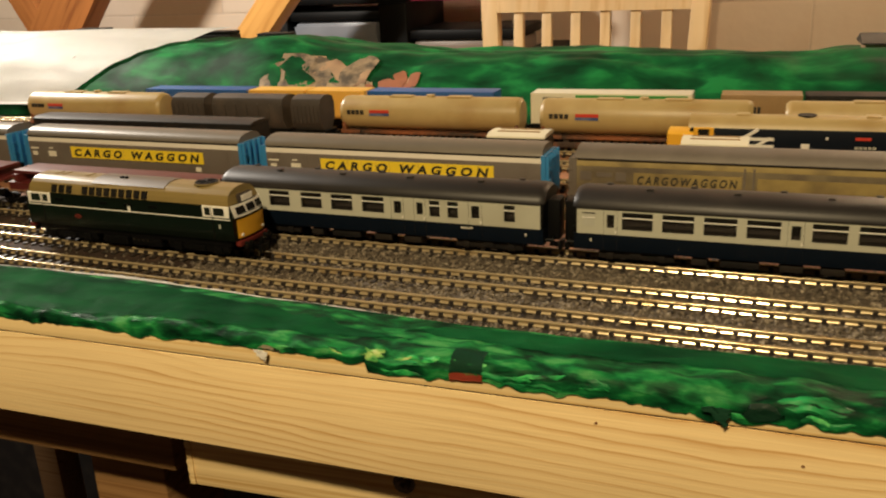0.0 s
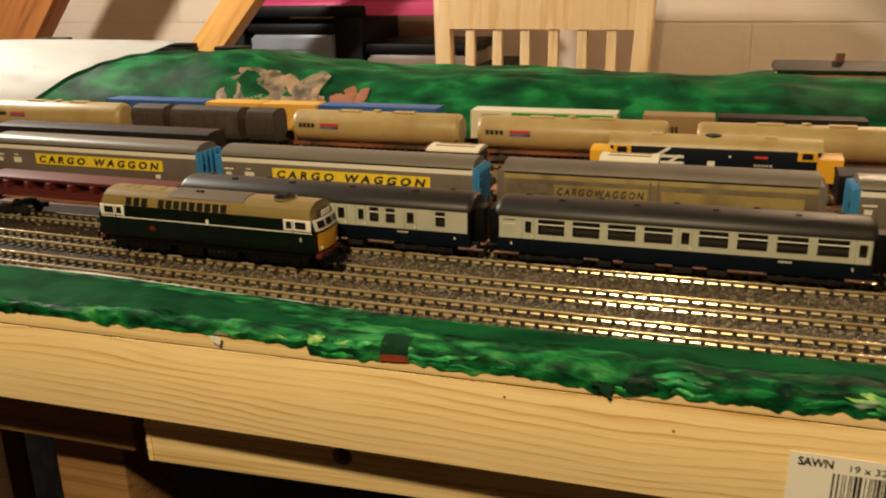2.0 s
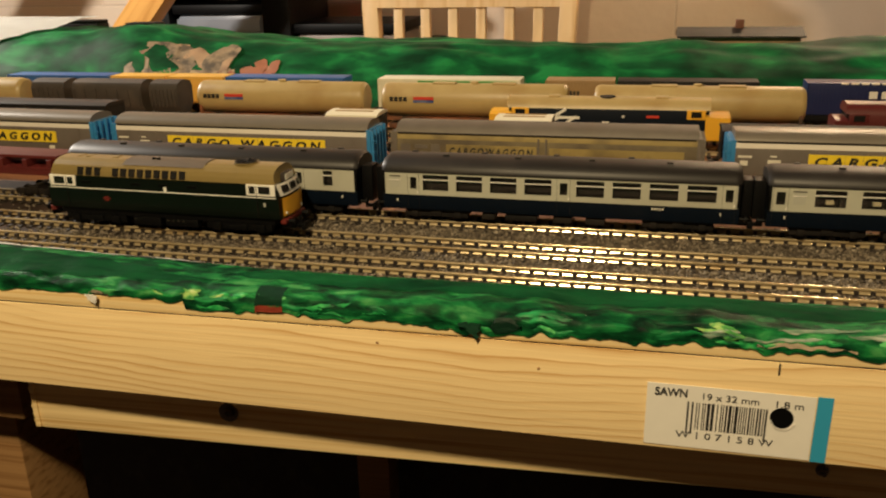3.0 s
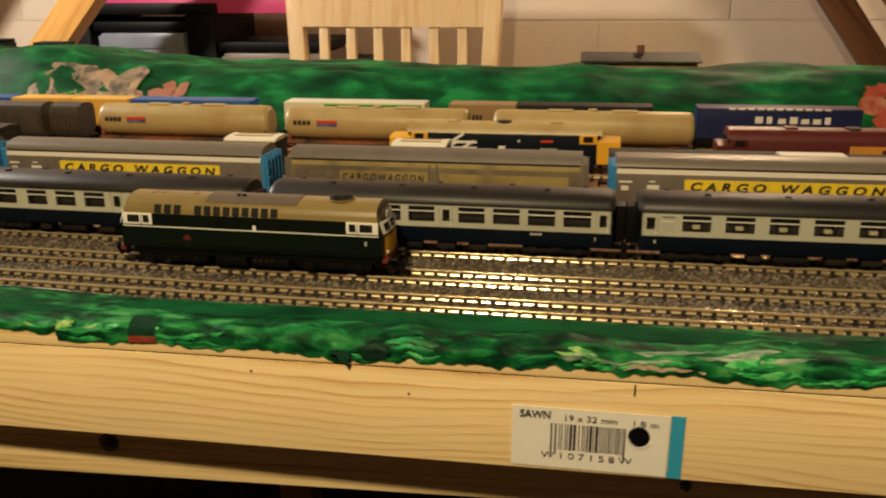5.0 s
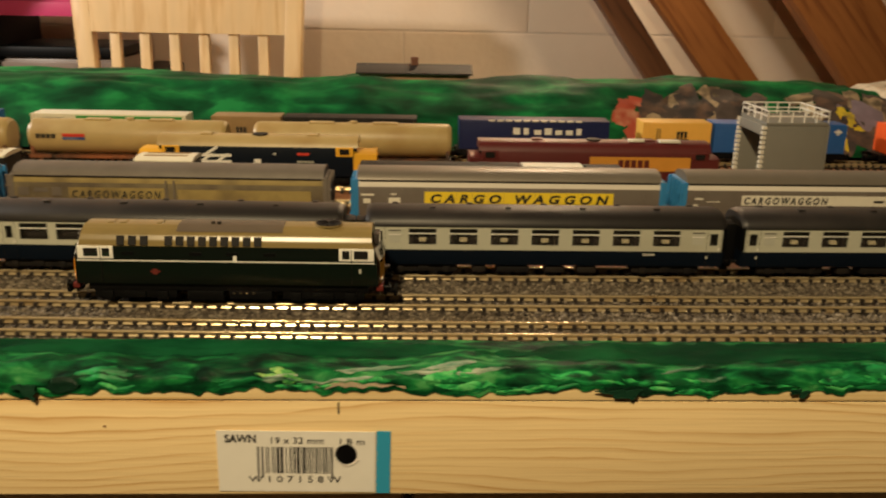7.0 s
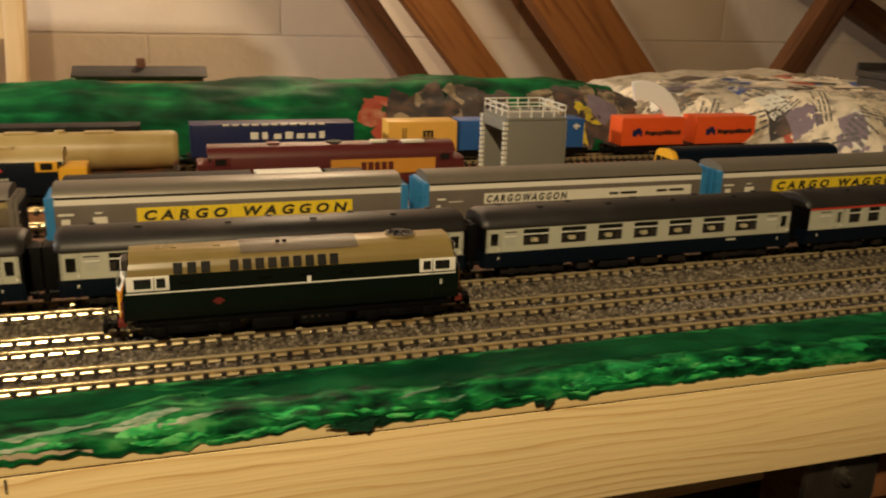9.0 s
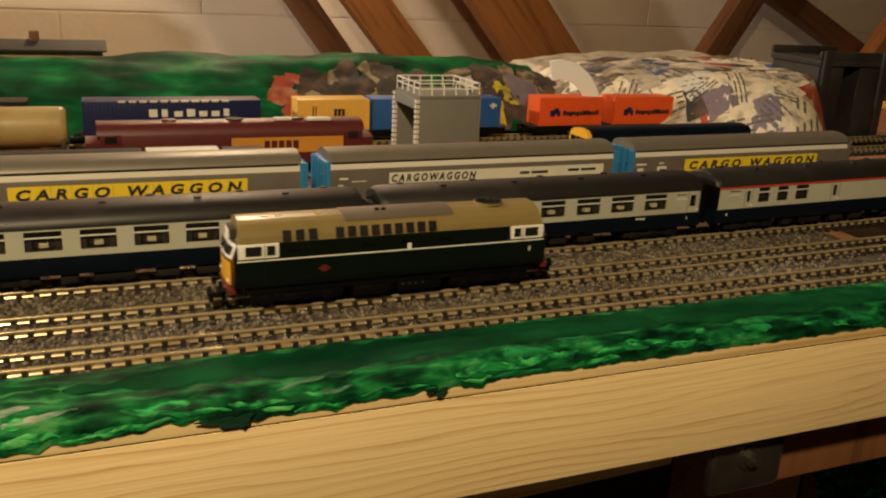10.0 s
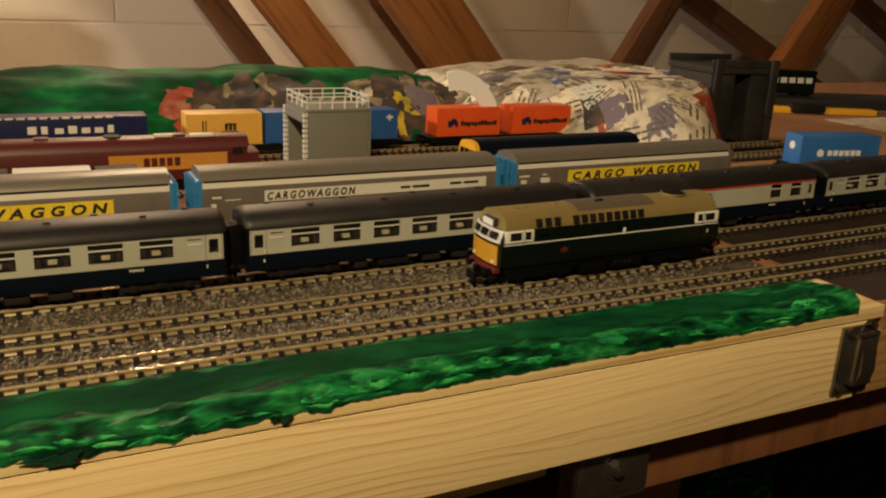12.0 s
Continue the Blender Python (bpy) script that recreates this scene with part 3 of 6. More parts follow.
def catch():
    c = thing("toggle_catch", pose(0.3665, 0, -0.0145), "steel toggle catch that clips two baseboards together", "catch")
    part("back_plate", boxes((-0.0015, 0.016, -0.0016, -0.0002, -0.0135, 0.0125), bevel=0.0006), STEEL, c)
    bm = bmesh.new()
    extrude(bm, [(-0.0018, -0.0095), (-0.0052, -0.0088), (-0.0066, -0.0030), (-0.0060, 0.0040), (-0.0040, 0.0085), (-0.0018, 0.0090)], 0.0045, 0.0115)
    part("lever", bm, STEEL, c, "curved sprung steel lever")
    for x in (0.0032, 0.0120):
        part("side_cheek", boxes((x, x + 0.0008, -0.0050, -0.0016, -0.0090, 0.0095), bevel=0.0003), STEEL, c)
    bm = bmesh.new()
    cyl(bm, (0.0080, -0.0036, 0.0098), (1, 0, 0), 0.0011, 0.0110, 14)
    part("hinge_pin", bm, STEEL, c)
    for z in (-0.0105, 0.0113):
        bm = bmesh.new()
        cyl(bm, (0.001, -0.0024, z), (0, 1, 0), 0.0018, 0.0016, 12, 0.0012)
        part("rivet", bm, STEEL, c)
    bm = bmesh.new()
    for k in range(12):
        a0, a1 = math.pi * k / 12, math.pi * (k + 1) / 12
        p, q = Vector((0.0075 + 0.004 * math.cos(a0), -0.004, 0.009 + 0.006 * math.sin(a0))), Vector((0.0075 + 0.004 * math.cos(a1), -0.004, 0.009 + 0.006 * math.sin(a1)))
        cyl(bm, (p + q) / 2, q - p, 0.0005, (q - p).length * 1.1, 6)
    part("loop", bm, STEEL, c)


catch()
second = thing("baseboard", pose(0, 0, 0), "bare brown chipboard baseboard joined to the painted one", "baseboard")
part("board_top", boxes((BOARD_END + 0.0105, 1.7, 0.004, 0.62, -0.006, 0.0026)), CHIP, second)
part("front_plank", boxes((BOARD_END + 0.003, 1.7, 0.0004, 0.018, -0.031, -0.0064), bevel=0.0008), PINE_SHADED, second)
part("edge_strip", boxes((BOARD_END + 0.0105, 1.7, 0.0006, 0.0036, -0.0062, 0.0026)), PINE_SHADED, second)

part("track_underlay", boxes((-0.94, -0.236, 0.032, 0.128, 0.0029, 0.0033)), TRACK_BASE, base, "dark brown sheet under tracks without ballast")
part("track_underlay", boxes((BOARD_END + 0.011, 1.69, 0.006, 0.125, 0.0027, 0.0031)), TRACK_BASE, second, "dark brown sheet under the tracks")

# the timber label stuck on the plank
label = thing("timber_label", pose(0, -0.0003, 0), "white printed timber label with barcode and blue edge", "label")
LAB = pose(0.0022, 0, -0.0103, 0, 0.6, 0)
bm = bmesh.new()
box(bm, 0.0, 0.0445, -0.0001, 0.0001, -0.0195, 0.0)
part("paper", bm, WHITE, label).matrix_basis = LAB
part("blue_edge", boxes((0.0448, 0.0488, -0.00011, 0.0001, -0.0198, 0.0002)), TEAL, label).matrix_basis = LAB
for text, size, x, z, w in (("SAWN", 0.0034, 0.0022, -0.0036, 0.0088), ("19 x 32 mm", 0.0029, 0.0152, -0.0039, 0.0148), ("1.8 m", 0.0029, 0.0345, -0.0041, 0.0070), ("W 1 0 7 1 5 8 W", 0.0029, 0.0086, -0.0164, 0.0262)):
    o = letter(text, size, (0, 0, 0), INK, label, bold=0.00009 if text == "SAWN" else 0.0, width=w)
    o.matrix_basis = LAB @ pose(x, -0.0002, z)
bm = bmesh.new()
rng = random.Random(5)
x = 0.0112
while x < 0.0326:
    w = rng.choice((0.0003, 0.0003, 0.0005, 0.0008))
    part("bar", boxes((x, x + w, -0.00022, -0.00012, -0.0135 if 0.013 < x < 0.0315 else -0.015, -0.0050)), INK, label, smooth=False).matrix_basis = LAB
    x += w + rng.choice((0.0003, 0.0004, 0.0007))
bm = bmesh.new()
cyl(bm, (0.0362, -0.0002, -0.0072), (0, 1, 0), 0.0031, 0.0003, 24)
part("screw_hole", bm, BLACK, label, "dark countersunk screw hole").matrix_basis = LAB
bm = bmesh.new()
for k in range(9):
    a = math.radians(200 + k * 16)
    box(bm, 0.0362 + 0.0034 * math.cos(a), 0.0362 + 0.0034 * math.cos(a) + 0.0007, -0.0005, -0.0002, -0.0072 + 0.0036 * math.sin(a), -0.0072 + 0.0036 * math.sin(a) + 0.0004)
part("torn_edge", bm, PAPER, label).matrix_basis = LAB


# ---- the green front edge ----
def front_profile(x, v):
    """The painted paper edge: v runs 0 at the ballast to 1 at its ragged lower rim."""
    inner = 0.0255 + (0.010 * max(0.0, min(1.0, (-0.12 - x) / 0.13))) + 0.0009 * noise_at(x, 0.2, 0, 40)
    drop = 0.0032 - 0.0026 * (0.5 + noise_at(x, 5.0, 0, 33)) - 0.0026 * abs(noise_at(x, 9.0, 0, 110)) - 0.0014 * noise_at(x, 2.0, 0, 260) - 0.0005 * noise_at(x, 4.0, 0, 800)
    if x > 0.18:
        drop = 0.0028 - 0.0018 * abs(noise_at(x, 9.0, 0, 130)) - 0.0005 * noise_at(x, 4.0, 0, 700)
    if x < -0.14:
        drop = 0.0042 - 0.0022 * abs(noise_at(x, 9.0, 0, 100)) - 0.0005 * noise_at(x, 4.0, 0, 600)
    fold = 0.0017 * noise_at(x, v * 0.03, 0, 30) + 0.0010 * noise_at(x, v * 0.06, 1, 90) + 0.0004 * noise_at(x, v * 0.06, 2, 260)
    if v < 0.55:
        s = v / 0.55
        y = inner + (0.0035 - inner) * s
        z = 0.0060 + 0.0021 * s + 0.0004 * math.sin(s * 3.1) + fold * min(1, s * 3)
    else:
        s = (v - 0.55) / 0.45
        y = 0.0035 - 0.0039 * math.sin(min(1.0, s * 1.6) * math.pi / 2) - 0.0010 * abs(noise_at(x, s, 4, 90)) * (1 - 0.8 * s)
        z = 0.0081 + (drop - 0.0081) * s ** 1.15 + fold * (1 - s) + 0.0009 * noise_at(x, s * 0.02, 6, 120) * s * (1 - s) * 4
    return y, z


emb = thing("painted_embankment", pose(0, 0, 0), "crinkled green-painted paper edging along the front of the baseboard", "embankment")


def edging(x0, x1, v0, v1, lift, mat, name, label="", step=0.0016, ragged=0.0):
    bm = bmesh.new()
    nx, nv = max(2, int((x1 - x0) / step)), max(3, int((v1 - v0) * 22))
    grid = []
    for i in range(nx + 1):
        col = []
        x = x0 + (x1 - x0) * i / nx
        shrink = ragged * (0.5 + noise_at(x, v0 * 9, 7, 160)) + (0.6 * (v1 - v0) * abs(2 * i / nx - 1) ** 5 if ragged else 0)
        for j in range(nv + 1):
            v = v0 + shrink + (v1 - v0 - 1.6 * shrink) * j / nv
            y, z = front_profile(x, v)
            q = 0 if v < 0.55 else (v - 0.55) / 0.45
            col.append(bm.verts.new((x, y - lift * q, z + lift * (1 - q * 0.7))))
        grid.append(col)
    for i in range(nx):
        for j in range(nv):
            bm.faces.new((grid[i][j], grid[i + 1][j], grid[i + 1][j + 1], grid[i][j + 1]))
    bmesh.ops.solidify(bm, geom=list(bm.faces), thickness=0.00035)
    return part(name, bm, mat, emb, label)


edging(-0.8, BOARD_END - 0.006, 0.0, 1.0, 0.0, GREEN, "painted_paper", step=0.0009)
edging(-0.8, -0.13, 0.002, 0.66, 0.00016, GREEN_TOP, "smooth_top", "smooth dark green painted top", ragged=0.05)
edging(-0.135, 0.08, 0.002, 0.40, 0.00018, GREEN_TOP, "smooth_top", "smooth dark green painted top", ragged=0.06)
edging(0.075, BOARD_END - 0.008, 0.002, 0.52, 0.00020, GREEN_TOP, "smooth_top", "smooth mid-green painted top", ragged=0.10)


def stroke(xc, vc, length, dv, lean, mat, k):
    """One brush stroke: a thin ragged film of paint that lies on the paper."""
    bm = bmesh.new()
    n, rows = max(6, int(length / 0.0011)), []
    for i in range(n + 1):
        t = i / n
        x = xc + length * (t - 0.5)
        half = dv * max(0.05, math.sin(math.pi * min(1, max(0, t)))) ** 0.5 * (0.75 + 0.6 * noise_at(x, k, 2, 420))
        mid = vc + lean * (t - 0.5) + 0.03 * noise_at(x, k, 5, 200)
        col = []
        for q in (-1, -0.4, 0.4, 1):
            v = max(0.02, min(1.0, mid + q * half))
            y, z = front_profile(x, v)
            f = 0 if v < 0.55 else (v - 0.55) / 0.45
            up = 0.00032 * (1 - q * q * 0.8) + 0.00002 * (k % 7)
            col.append(bm.verts.new((x, y - up * f, z + up * (1 - f * 0.7))))
        rows.append(col)
    for a, b in zip(rows, rows[1:]):
        for q in range(3):
            bm.faces.new((a[q], b[q], b[q + 1], a[q + 1]))
    part("paint_stroke", bm, mat, emb)


rng = random.Random(23)
for k in range(95):
    x = rng.uniform(-0.19, 0.362)
    if x < -0.13 and rng.random() < 0.35:
        continue
    low = 0.64 if x < 0.19 else 0.56
    v = low + (0.94 - low) * rng.random()
    stroke(x, v, rng.uniform(0.006, 0.015), rng.uniform(0.035, 0.085), rng.uniform(-0.08, 0.08), GREEN_LIGHT if rng.random() < 0.7 else GREEN_MID, k)
for k in range(12):
    xs = rng.choice((rng.gauss(-0.139, 0.005), rng.gauss(0.022, 0.006)))
    stroke(xs, rng.uniform(0.66, 0.84), rng.uniform(0.004, 0.008), rng.uniform(0.03, 0.07), rng.uniform(-0.1, 0.1), GREEN_YELLOW, 400 + k)
for k in range(12):
    xs = rng.choice((rng.gauss(0.030, 0.007), rng.gauss(0.058, 0.010), rng.gauss(0.137, 0.009)))
    stroke(xs, rng.uniform(0.55, 0.88), rng.uniform(0.008, 0.018), rng.uniform(0.025, 0.055), rng.uniform(-0.10, 0.0), GREEN_GREY, 500 + k)
edging(-0.34, -0.135, -0.01, 0.035, 0.0004, PAPER, "torn_paper_rim", "white torn rim of the paper", ragged=0.02)
edging(-0.1155, -0.1065, 0.50, 0.86, 0.0005, PRINT_GREEN, "paper_scrap", "dark green printed scrap")
edging(-0.1155, -0.1065, 0.865, 1.0, 0.0005, NEWS_RED, "paper_scrap", "red printed scrap of paper")
edging(-0.043, -0.0335, 0.72, 0.97, 0.00045, GREEN_DARK, "paper_scrap", "dark green striped scrap of paper", ragged=0.05)
edging(0.03, 0.055, 0.8, 0.93, 0.0004, NEWS, "paper_scrap", "pale grey scrap of paper", ragged=0.08)
edging(0.110, 0.125, 0.84, 1.0, 0.0005, GREEN_DARK, "paper_scrap", "dark scrap of paper", ragged=0.06)
edging(-0.173, -0.166, 0.86, 1.0, 0.0004, NEWS, "paper_scrap", "pale scrap of paper", ragged=0.06)
for cx, w, top, low, mat in ((-0.0485, 0.0062, 0.0040, -0.0012, GREEN_DARK), (0.1145, 0.013, 0.0030, -0.0004, GREEN_DARK), (0.166, 0.006, 0.0030, 0.0006, GREEN_DARK), (-0.172, 0.005, 0.004, 0.0008, PAPER)):
    bm = bmesh.new()
    rim = []
    corners = [(-w / 2, top), (w / 2, top), (w * 0.30, low)]
    for k in range(3):
        (xa, za), (xb, zb) = corners[k], corners[(k + 1) % 3]
        for q in range(7):
            t = q / 7
            j = 0.0016 * noise_at(cx * 90 + k * 3 + q * 0.8, 1.7, 0, 1.3)
            rim.append(bm.verts.new((cx + xa + (xb - xa) * t + j, -0.0017, za + (zb - za) * t + j * 0.7)))
    back = [bm.verts.new(v.co + Vector((0, 0.0004, 0))) for v in rim]
    k = len(rim)
    for i in range(k):
        bm.faces.new((rim[i], rim[(i + 1) % k], back[(i + 1) % k], back[i]))
    for ring in (rim, back):
        mid = bm.verts.new(sum((v.co for v in ring), Vector()) / k)
        for i in range(k):
            bm.faces.new((ring[i], ring[(i + 1) % k], mid))
    part("paper_scrap", bm, mat, emb, "torn corner of printed paper that hangs over the edge")


# ---- the hills behind ----
def hill_height(x, y):
    """Crinkled paper hill: crest near y = 0.40."""
    crest = 0.0405 + 0.004 * noise_at(x, 1.0, 0, 9) + 0.002 * noise_at(x, 2.0, 0, 24)
    if x < -0.27:
        crest += 0.011 * min(1.0, (-0.27 - x) / 0.12)
    foot = 0.338 + 0.008 * noise_at(x, 7.0, 0, 12)
    s = (y - foot) / (0.40 - foot)
    if s < 0:
        return 0.0028
    if s < 1:
        h = crest * (math.sin(min(1, s) * math.pi / 2) ** 0.75)
    else:
        h = crest - 0.10 * (y - 0.40)
    return 0.0028 + h + (0.0036 * noise_at(x * 0.7, y * 1.3, 0, 20) + 0.0008 * noise_at(x, y, 3, 75) + 0.0042 * abs(noise_at(x * 0.45, y * 2.0, 5, 24)) - 0.0012) * min(1, s * 2)


def draped(x0, x1, y0, y1, lift, nx, ny, jag=0.0, seed=0, height=hill_height):
    bm = bmesh.new()
    grid = []
    for i in range(nx + 1):
        col = []
        for j in range(ny + 1):
            x, y = x0 + (x1 - x0) * i / nx, y0 + (y1 - y0) * j / ny
            if jag:
                ex = abs(2 * i / nx - 1) ** 3
                ey = abs(2 * j / ny - 1) ** 3
                x += jag * ex * noise_at(y, seed, 0, 60)
                y += jag * ey * noise_at(x, seed, 1, 60)
            col.append(bm.verts.new((x, y, height(x, y) + lift)))
        grid.append(col)
    for i in range(nx):
        for j in range(ny):
            bm.faces.new((grid[i][j], grid[i + 1][j], grid[i + 1][j + 1], grid[i][j + 1]))
    return bm


hill = thing("model_hill", pose(0, 0, 0), "crinkled papier-mache hill painted glossy green along the back of the layout", "model hill")
HILL_GREEN = green_paint("green_hill_paint", [(0.32, (0.005, 0.036, 0.014)), (0.46, (0.007, 0.075, 0.026)), (0.56, (0.010, 0.125, 0.038)), (0.66, (0.018, 0.22, 0.06))], stretch=(32.0, 60.0, 60.0), rough=0.5, wet=0.05, relief=0.22)
PATCH = material("beige_print", (0.34, 0.25, 0.15), 0.6, vary=0.5, scale=130, second=(0.10, 0.075, 0.045), second_scale=110, second_at=0.5)
part("painted_shell", draped(-0.9, 0.385, 0.325, 0.5, 0.0, 420, 60), HILL_GREEN, hill)
RUST_PAPER = material("rust_paper", (0.36, 0.13, 0.06), 0.55, vary=0.3, scale=120)
CREAM_PAPER = material("cream_print", (0.44, 0.33, 0.18), 0.6, vary=0.25, scale=150, second=(0.30, 0.20, 0.10), second_scale=90, second_at=0.55)


def scrap(cx, cy, w, d, turn, mat, lift, k):
    """A torn scrap of paper pasted on the hill."""
    bm = bmesh.new()
    rings = []
    for f in (0.35, 0.7, 1.0):
        ring = []
        for q in range(14):
            a = 2 * math.pi * q / 14
            rad = f * (0.85 + 0.32 * noise_at(math.cos(a) * 1.7 + k, math.sin(a) * 1.7, k))
            px, py = w * rad * math.copysign(abs(math.cos(a)) ** 0.5, math.cos(a)), d * rad * math.copysign(abs(math.sin(a)) ** 0.5, math.sin(a))
            x, y = cx + px * math.cos(turn) - py * math.sin(turn), cy + px * math.sin(turn) + py * math.cos(turn)
            ring.append(bm.verts.new((x, y, hill_height(x, y) + lift)))
        rings.append(ring)
    mid = bm.verts.new((cx, cy, hill_height(cx, cy) + lift))
    for q in range(14):
        bm.faces.new((mid, rings[0][q], rings[0][(q + 1) % 14]))
        for a, b in zip(rings, rings[1:]):
            bm.faces.new((a[q], b[q], b[(q + 1) % 14], a[(q + 1) % 14]))
    part("paper_scrap", bm, mat, hill, "bare unpainted scrap of printed paper")


rng = random.Random(31)
for count, x0, x1, y0, y1, size, mats in (
        (26, -0.372, -0.308, 0.346, 0.368, 0.0135, (PATCH, BROWN_PAPER, PATCH, HILL_GREEN, PATCH, HILL_GREEN)),
        (10, -0.322, -0.292, 0.346, 0.356, 0.0095, (CREAM_PAPER, CREAM_PAPER, PATCH)),
        (9, -0.288, -0.266, 0.348, 0.364, 0.0090, (RUST_PAPER, BROWN_PAPER, RUST_PAPER)),
        (3, -0.300, -0.278, 0.348, 0.354, 0.0070, (RUST_PAPER, PATCH)),
        (34, 0.212, 0.302, 0.344, 0.374, 0.0130, (NEWS_DARK, NEWS_DARK, BROWN_DARK, NEWS_DARK, PATCH)),
        (10, 0.197, 0.213, 0.344, 0.372, 0.0080, (NEWS_RED,)),
        (8, 0.196, 0.216, 0.338, 0.345, 0.0045, (NEWS, CREAM_PAPER, GREY_INK)),
        (26, 0.318, 0.388, 0.344, 0.378, 0.0125, (NEWS_DARK, BROWN_DARK, NEWS_DARK, NEWS_PURPLE, PATCH)),
        (8, 0.338, 0.360, 0.342, 0.358, 0.0080, (NEWS_YELLOW,)),
        (5, 0.321, 0.334, 0.352, 0.374, 0.0060, (NEWS, OFFWHITE)),
        (5, 0.366, 0.388, 0.345, 0.362, 0.0080, (RUST_PAPER, NEWS, GREY_INK))):
    for k in range(count):
        scrap(rng.uniform(x0, x1), rng.uniform(y0, y1), size * rng.uniform(0.6, 1.25), size * rng.uniform(0.4, 0.8), rng.uniform(0, 3.1), mats[k % len(mats)], 0.0005 + 0.00009 * (k % 11), count * 1.7 + k * 0.9)
bm = draped(-0.78, -0.50, 0.330, 0.43, 0.003, 40, 30)
for v in bm.verts:
    s = max(0.0, min(1.0, (v.co.y - 0.345) / 0.06))
    v.co.x += 0.10 * (s - 0.5) if v.co.x > -0.56 else 0
    v.co.z = max(hill_height(v.co.x, v.co.y) + 0.002, 0.013 + 0.048 * s ** 0.8 + 0.0008 * noise_at(v.co.x, v.co.y, 0, 20))
bmesh.ops.solidify(bm, geom=list(bm.faces), thickness=0.0004)
solo("paper_sheet", bm, PAPER, "plain white sheet of paper laid over the hill", "paper")

# newspaper hill with its card tube mouth
def news_height(x, y):
    end = max(0.0, min(1.0, (min(0.60, 0.540 + 0.9 * (y - 0.25)) - x) / 0.016)) ** 0.5
    s = max(0.0, min(1.0, (y - (0.325 - 0.085 * max(0, min(1, (x - 0.40) / 0.11)))) / 0.06))
    end *= max(0.0, min(1.0, (x - 0.390) / 0.03)) ** 0.5
    return 0.0026 + (0.0340 + 0.0085 * max(0, min(1, (x - 0.43) / 0.09)) + 0.004 * noise_at(x, 0.5, 0, 14)) * math.sin(s * math.pi / 2) ** 0.7 * end + 0.0022 * noise_at(x, y, 2, 40) * end


news = thing("newspaper_hill", pose(0, 0, 0), "unpainted papier-mache hill of pasted newspaper scraps", "model hill")
part("shell", draped(0.392, 0.60, 0.225, 0.48, 0.0, 110, 100, height=news_height), NEWS, news)
rng = random.Random(11)
SCRAPS = [NEWS, NEWS_BLUE, NEWS, NEWS_DARK, NEWS, OFFWHITE, NEWS, NEWS, PATCH, NEWS, NEWS, NEWS_RED, NEWS, NEWS_PURPLE, NEWS, OFFWHITE, NEWS, NEWS, NEWS]
for k in range(190):
    cx, cy = rng.uniform(0.40, 0.585), rng.uniform(0.235, 0.41)
    if cy < 0.325 - 0.085 * max(0, min(1, (cx - 0.40) / 0.11)) + 0.006 or cx > 0.528 + 0.9 * (cy - 0.25):
        continue
    a, w, d = rng.uniform(0, 3.1), rng.uniform(0.009, 0.021), rng.uniform(0.006, 0.014)
    bm = bmesh.new()
    bmesh.ops.create_grid(bm, x_segments=5, y_segments=4, size=1)
    for v in bm.verts:
        px, py = v.co.x * w + 0.002 * noise_at(v.co.y, k, 0, 2), v.co.y * d + 0.002 * noise_at(v.co.x, k, 1, 2)
        v.co.x, v.co.y = cx + px * math.cos(a) - py * math.sin(a), cy + px * math.sin(a) + py * math.cos(a)
        v.co.z = news_height(v.co.x, v.co.y) + 0.0008 + 0.00012 * (k % 9)
    part("newspaper_scrap", bm, SCRAPS[k % len(SCRAPS)], news)
    if k % 3 == 0 and SCRAPS[k % len(SCRAPS)] in (NEWS, OFFWHITE):
        bm = bmesh.new()
        for r in range(4):
            for c in range(5):
                if rng.random() < 0.75:
                    x, y = (c - 2.2) * w * 0.3, (r - 1.5) * d * 0.4
                    q = [Vector((x + p * w * 0.26, y + o * d * 0.15)) for p, o in ((0, 0), (1, 0), (1, 1), (0, 1))]
                    q = [Vector((cx + p.x * math.cos(a) - p.y * math.sin(a), cy + p.x * math.sin(a) + p.y * math.cos(a))) for p in q]
                    bm.faces.new([bm.verts.new((p.x, p.y, news_height(p.x, p.y) + 0.0022)) for p in q])
        part("print_bar", bm, GREY_INK, news)
bm = bmesh.new()
for k in range(20):
    a0, a1 = math.radians(5 + 5.0 * k), math.radians(10 + 5.0 * k)
    for r0, r1, t0, t1 in ((0.0205, 0.0295, -0.0022, 0.0022),):
        c = [(math.cos(a) * r, math.sin(a) * r * 1.35) for a in (a0, a1) for r in (r0, r1)]
        v = [bm.verts.new((x, yy, z)) for yy in (t0, t1) for x, z in c]
        for q in ((0, 1, 3, 2), (4, 6, 7, 5), (0, 4, 5, 1), (2, 3, 7, 6), (0, 2, 6, 4), (1, 5, 7, 3)):
            bm.faces.new([v[i] for i in q])
bmesh.ops.remove_doubles(bm, verts=bm.verts, dist=0.00001)
solo("card_arch", bm, PAPER, "white card arch that forms a tunnel mouth in the newspaper hill", "tunnel mouth", m=pose(0.369, 0.309, 0.0130, 0, 0, -14))

